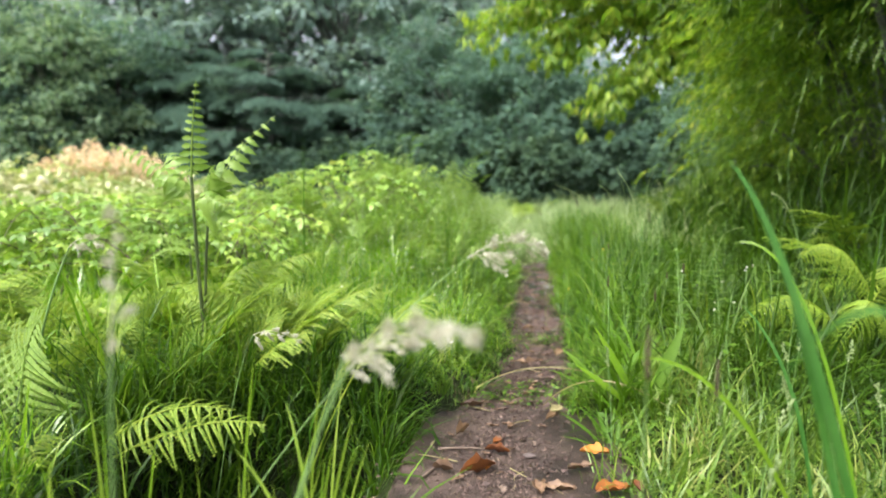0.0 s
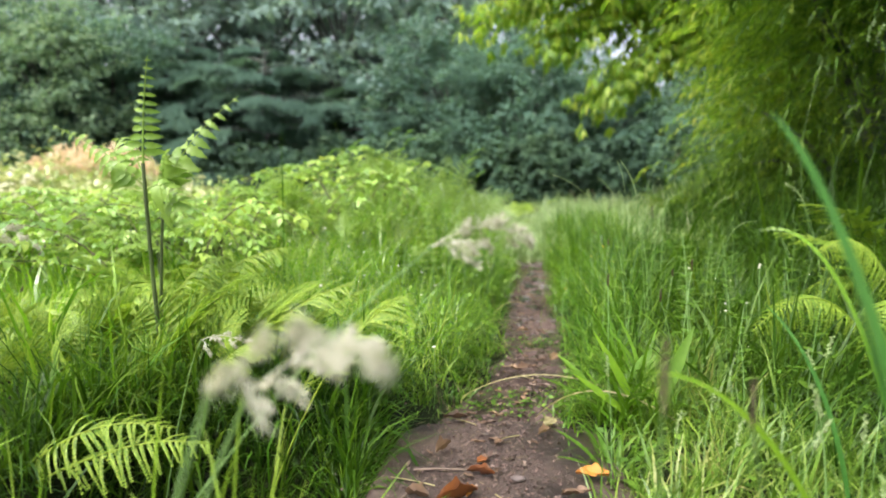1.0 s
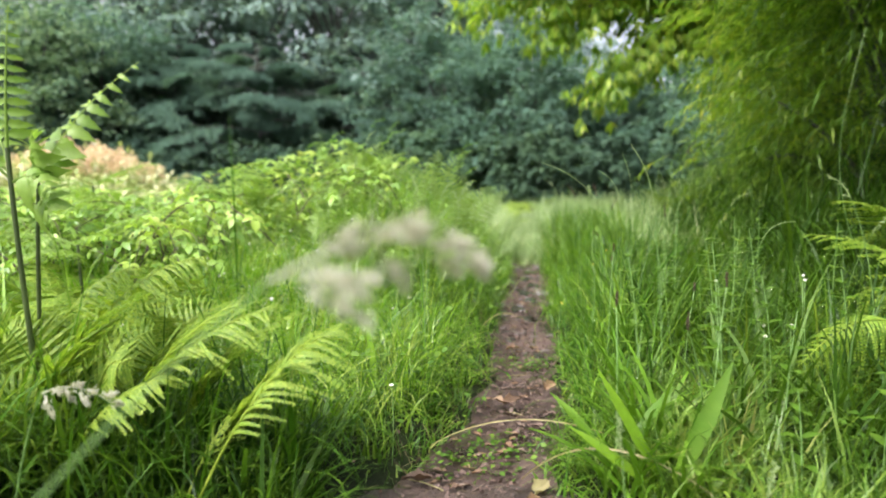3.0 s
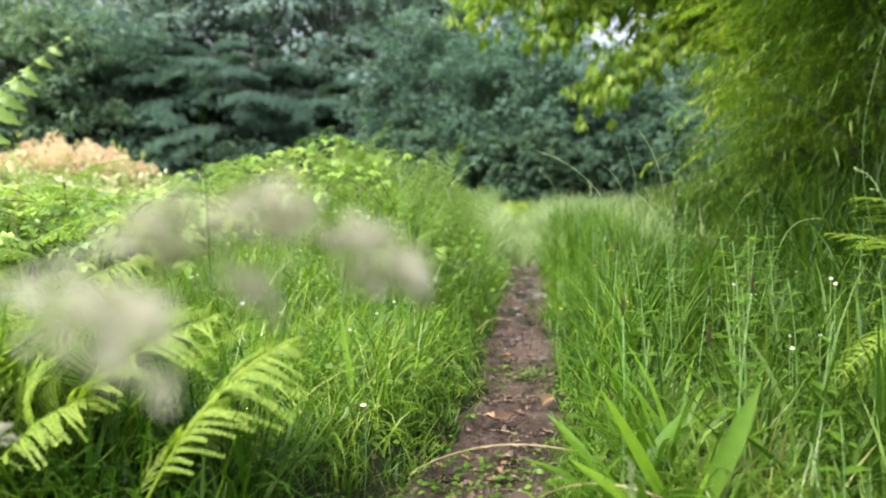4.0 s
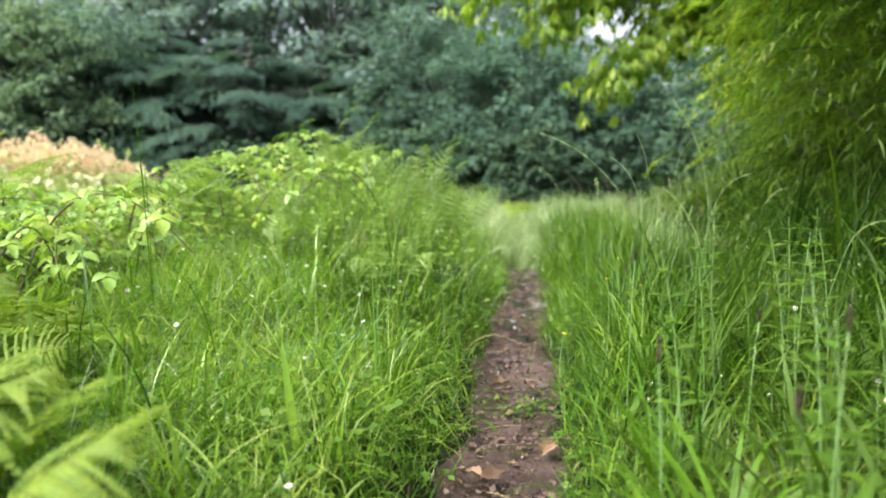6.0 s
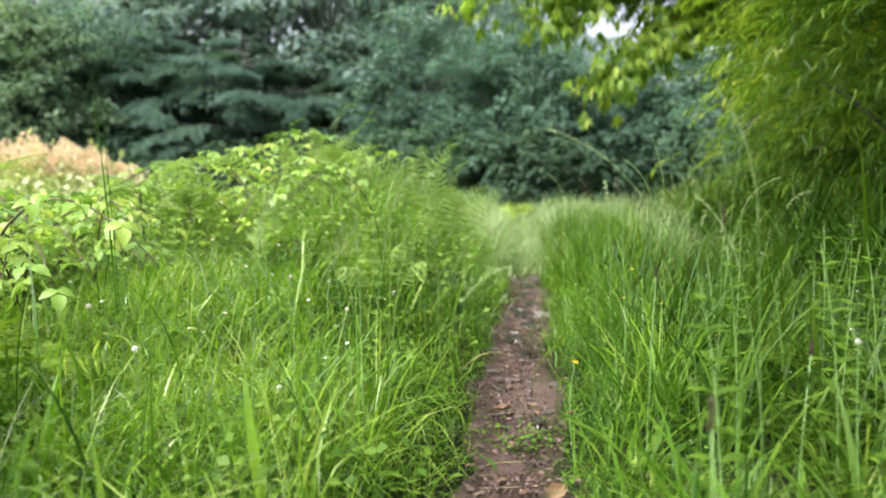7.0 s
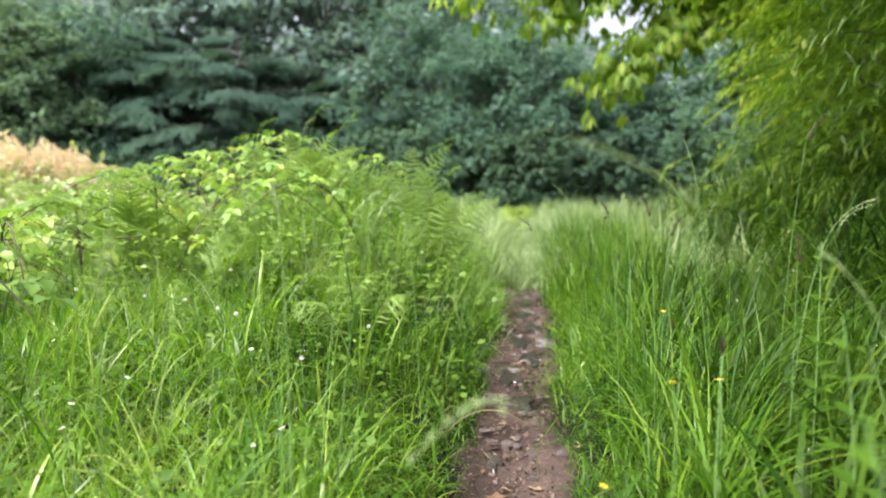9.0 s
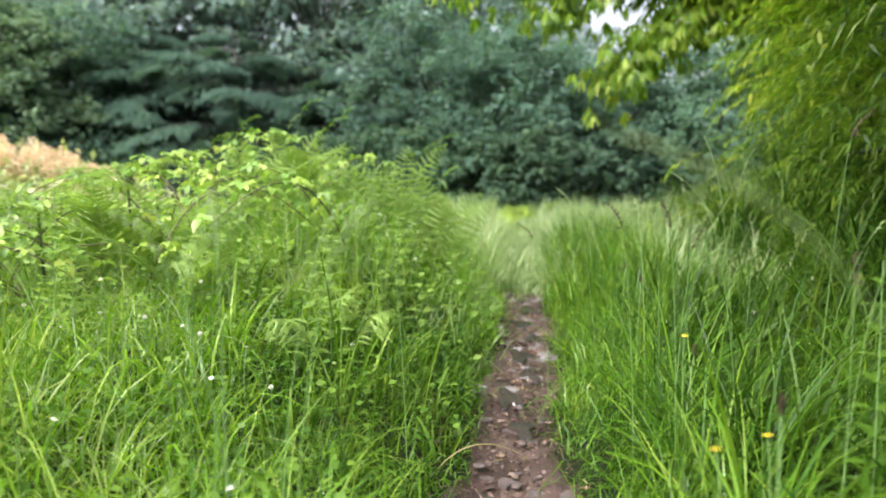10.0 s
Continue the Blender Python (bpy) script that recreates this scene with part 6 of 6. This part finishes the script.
for k in range(38):
    y = rng.uniform(1.15, 4.8)
    x = float(path_x(y)) + rng.normal(0, 0.06)
    z = 0.026 if y < 1.68 else float(ground(x, y)) + 0.018
    a, l = rng.uniform(0, 6.28), rng.uniform(0.03, 0.1)
    e = np.array([math.cos(a) * l, math.sin(a) * l, 0.003])
    ob = part("twig", [tube(curve((0, 0, 0), e * 0.5 + rng.normal(size=3) * [0.006, 0.006, 0.002], e, 6), np.linspace(0.0016, 0.0008, 6), 5)], TWIG if k % 2 else DRY)
    ob.matrix_basis = pose(x, y, z)
    tagged(ob, "thin dry twig or stalk lying on the path", "twig", "twigs")
for a, b in [((-0.012, 1.407), (0.126, 1.397)), ((-0.046, 1.253), (0.021, 1.37))]:
    e = np.array([b[0] - a[0], b[1] - a[1], 0.002])
    ob = part("twig", [tube(curve((0, 0, 0), e * 0.5 + [0.004, 0.008, 0.002], e, 8), np.linspace(0.003, 0.0014, 8), 6)], TWIG)
    ob.matrix_basis = pose(a[0], a[1], 0.027)
    tagged(ob, "dark dry twig lying on the slab", "twig", "twigs")


def pebble(x, y, z, size):
    bm = bmesh.new()
    bmesh.ops.create_icosphere(bm, subdivisions=2, radius=size)
    off = Vector((x, y, z)) * 7
    for v in bm.verts:
        v.co = Vector((v.co.x * 1.2, v.co.y * 0.9, v.co.z * 0.35)) * (1 + 0.3 * noise.noise(v.co / size * 1.3 + off))
    me = bpy.data.meshes.new("pebble")
    bm.to_mesh(me)
    bm.free()
    ob = part("pebble", me, STONE)
    ob.matrix_basis = pose(x, y, z + size * 0.3, 0, 0, x * 900 % 360)
    return tagged(ob, "small grey-brown pebble on the path", "pebble", "pebbles")


for x, y, s in [(0.197, 1.367, 0.013), (0.496, 3.246, 0.013), (0.384, 3.119, 0.014), (0.455, 3.022, 0.012), (0.52, 3.5, 0.012), (0.15, 1.6, 0.006), (0.06, 1.6, 0.005)]:
    pebble(x, y, 0.024 if y < 1.68 else 0.012, s)
def stone_chip(x, y, z, size):
    """A flat broken chip of stone, trodden into the path."""
    bm = bmesh.new()
    n = int(rng.integers(5, 8))
    a = np.sort(rng.uniform(0, 2 * np.pi, n)) * 0.35 + np.arange(n) * 2 * np.pi / n * 0.65
    rad = size * rng.uniform(0.6, 1.1, n)
    face = bm.faces.new([bm.verts.new((rad[i] * math.cos(a[i]), 0.75 * rad[i] * math.sin(a[i]), 0.006 + rng.uniform(-0.001, 0.0015))) for i in range(n)])
    low = bmesh.ops.extrude_face_region(bm, geom=[face])
    for v in low["geom"]:
        if isinstance(v, bmesh.types.BMVert):
            v.co = Vector((v.co.x * 1.06, v.co.y * 1.06, -0.01))
    bmesh.ops.recalc_face_normals(bm, faces=bm.faces)
    bmesh.ops.bevel(bm, geom=[e for e in bm.edges if min(e.verts[0].co.z, e.verts[1].co.z) > 0], offset=0.0015, segments=2, affect="EDGES")
    me = bpy.data.meshes.new("stone_chip")
    bm.to_mesh(me)
    bm.free()
    ob = part("stone_chip", me, PALE_STONE)
    ob.matrix_basis = pose(x, y, z, rng.uniform(-6, 6), rng.uniform(-6, 6), rng.uniform(0, 360))
    return tagged(ob, "wet grey-brown stone chip trodden into the path", "stone", "stone chips")


for k in range(64):
    y = rng.uniform(2.7, 5.9)
    x = float(path_x(y)) + rng.normal(0, 0.055)
    ob = stone_chip(x, y, float(ground(x, y)) + 0.0135, rng.uniform(0.012, 0.034) * (1.3 if y > 3.5 else 1.0))
    # Further chips get the paler colour that stands for wet shine.
    if y > 3.5:
        ob.data.materials[0] = WET_SHEEN_STONE
for k in range(20):
    y = rng.uniform(1.15, 5.8)
    x = float(path_x(y)) + rng.normal(0, 0.055)
    pebble(x, y, 0.024 if y < 1.68 else 0.006, rng.uniform(0.002, 0.007) * (1.6 if y > 4.4 else 1))


WET, nt, b = material("puddle_water")
film = noise_node(nt, 14.0, 3.0)
tone = ramp_node(nt, [(0.3, (0.02, 0.014, 0.011)), (0.7, (0.05, 0.036, 0.03))])
nt.links.new(film.outputs["Fac"], tone.inputs["Fac"])
nt.links.new(tone.outputs["Color"], b.inputs["Base Color"])
b.inputs["Roughness"].default_value = 0.12
b.inputs["Specular IOR Level"].default_value = 0.8


def puddle(x, y, size):
    """A shallow film of water with a ragged edge, lying in the hollows of the path."""
    m = 26
    a = np.arange(m) * 2 * np.pi / m
    ph = x * 50 + y * 13
    rad = size * (1 + 0.3 * np.sin(3 * a + ph) + 0.2 * np.sin(5 * a + 2 * ph) + 0.12 * np.sin(9 * a + 3 * ph))
    ring = np.stack([0.6 * rad * np.cos(a), 1.4 * rad * np.sin(a), np.full(m, -0.004)], 1)
    v = np.concatenate([ring, ring * [0.9, 0.9, 0] + [0, 0, 0.0015], [(0, 0, 0.002)]])
    i = np.arange(m)
    k = (i + 1) % m
    f4 = np.stack([i, k, m + k, m + i], 1)
    f3 = np.stack([m + i, m + k, np.full(m, 2 * m)], 1)
    ob = part("puddle", [(v, f4), (v, f3)], WET, smooth=True)
    ob.matrix_basis = pose(x, y, float(ground(x, y)) + 0.0225)
    return tagged(ob, "shallow shining film of water on the path", "puddle", "puddles")


for dx, y, size in [(0.02, 3.35, 0.05), (-0.03, 3.6, 0.06), (0.03, 3.85, 0.055), (-0.01, 4.1, 0.07), (0.03, 4.4, 0.065), (-0.02, 4.7, 0.07), (0.02, 5.05, 0.075), (-0.02, 5.4, 0.07), (-0.05, 2.95, 0.03), (0.05, 2.7, 0.025)]:
    puddle(float(path_x(y)) + dx, y, size)


# ---- crumbs of soil on the path and drops on the grass ----
n = 13000
cy = np.concatenate([rng.uniform(1.0, 6.0, 9000), rng.uniform(1.05, 1.72, 4000)])
cx = path_x(cy) + rng.normal(0, 1, n) * np.where(cy < 1.68, 0.1, 0.065)
cz = np.where(cy < 1.68, 0.025, ground(cx, cy) + 0.016)
s = (0.002 + rng.gamma(1.5, 0.0016, n)) * np.where(cy < 1.68, 0.6, 1.0)
d = ball(n) * [1, 1, 0.3]
ob = part("soil_crumbs", [flakes(np.stack([cx, cy, cz], 1), d + [0, 0, 0.35], rng.normal(size=(n, 3)) * 0.6 + [0, 0, 1], s * 1.6, s * 1.3, 0.4)], CRUMB)
tagged(ob, "crumbs of soil and leaf scraps on the path", "soil", kind="stuff")

n = 1500
fy = rng.uniform(1.05, 5.2, n)
fx = path_x(fy) + rng.normal(0, 1, n) * np.where(fy < 1.68, 0.11, 0.07)
fz = np.where(fy < 1.68, 0.026, ground(fx, fy) + 0.019)
fd = ball(n) * [1, 1, 0.06]
ob = part("plant_fibres", [flakes(np.stack([fx, fy, fz], 1), fd, rng.normal(size=(n, 3)) * 0.2 + [0, 0, 1], rng.uniform(0.008, 0.04, n), rng.uniform(0.0008, 0.002, n), 0.05)], DEAD)
tagged(ob, "thin dry plant fibres strewn on the path", "litter", kind="stuff")

n = 2600
dy = rng.uniform(1.8, 4.2, n)
side = rng.uniform(0, 1, n) < 0.7
dx = path_x(dy) + np.where(side, -1, 1) * rng.uniform(0.2, 1.3, n)
c = np.stack([dx, dy, ground(dx, dy) + rng.uniform(0.06, 0.24, n)], 1)
o = np.array([(0, 0, 1), (1, 0, 0), (0, 1, 0), (-1, 0, 0), (0, -1, 0), (0, 0, -1)], float)
r = rng.uniform(0.0008, 0.0018, n)
v = (c[:, None] + o[None] * r[:, None, None]).reshape(-1, 3)
f = np.array([(0, 1, 2), (0, 2, 3), (0, 3, 4), (0, 4, 1), (5, 2, 1), (5, 3, 2), (5, 4, 3), (5, 1, 4)])
ob = part("dew_drops", [(v, (np.arange(n)[:, None, None] * 6 + f[None]).reshape(-1, 3))], DROP, smooth=True)
tagged(ob, "clear drops of water on the grass", "dew", kind="stuff")
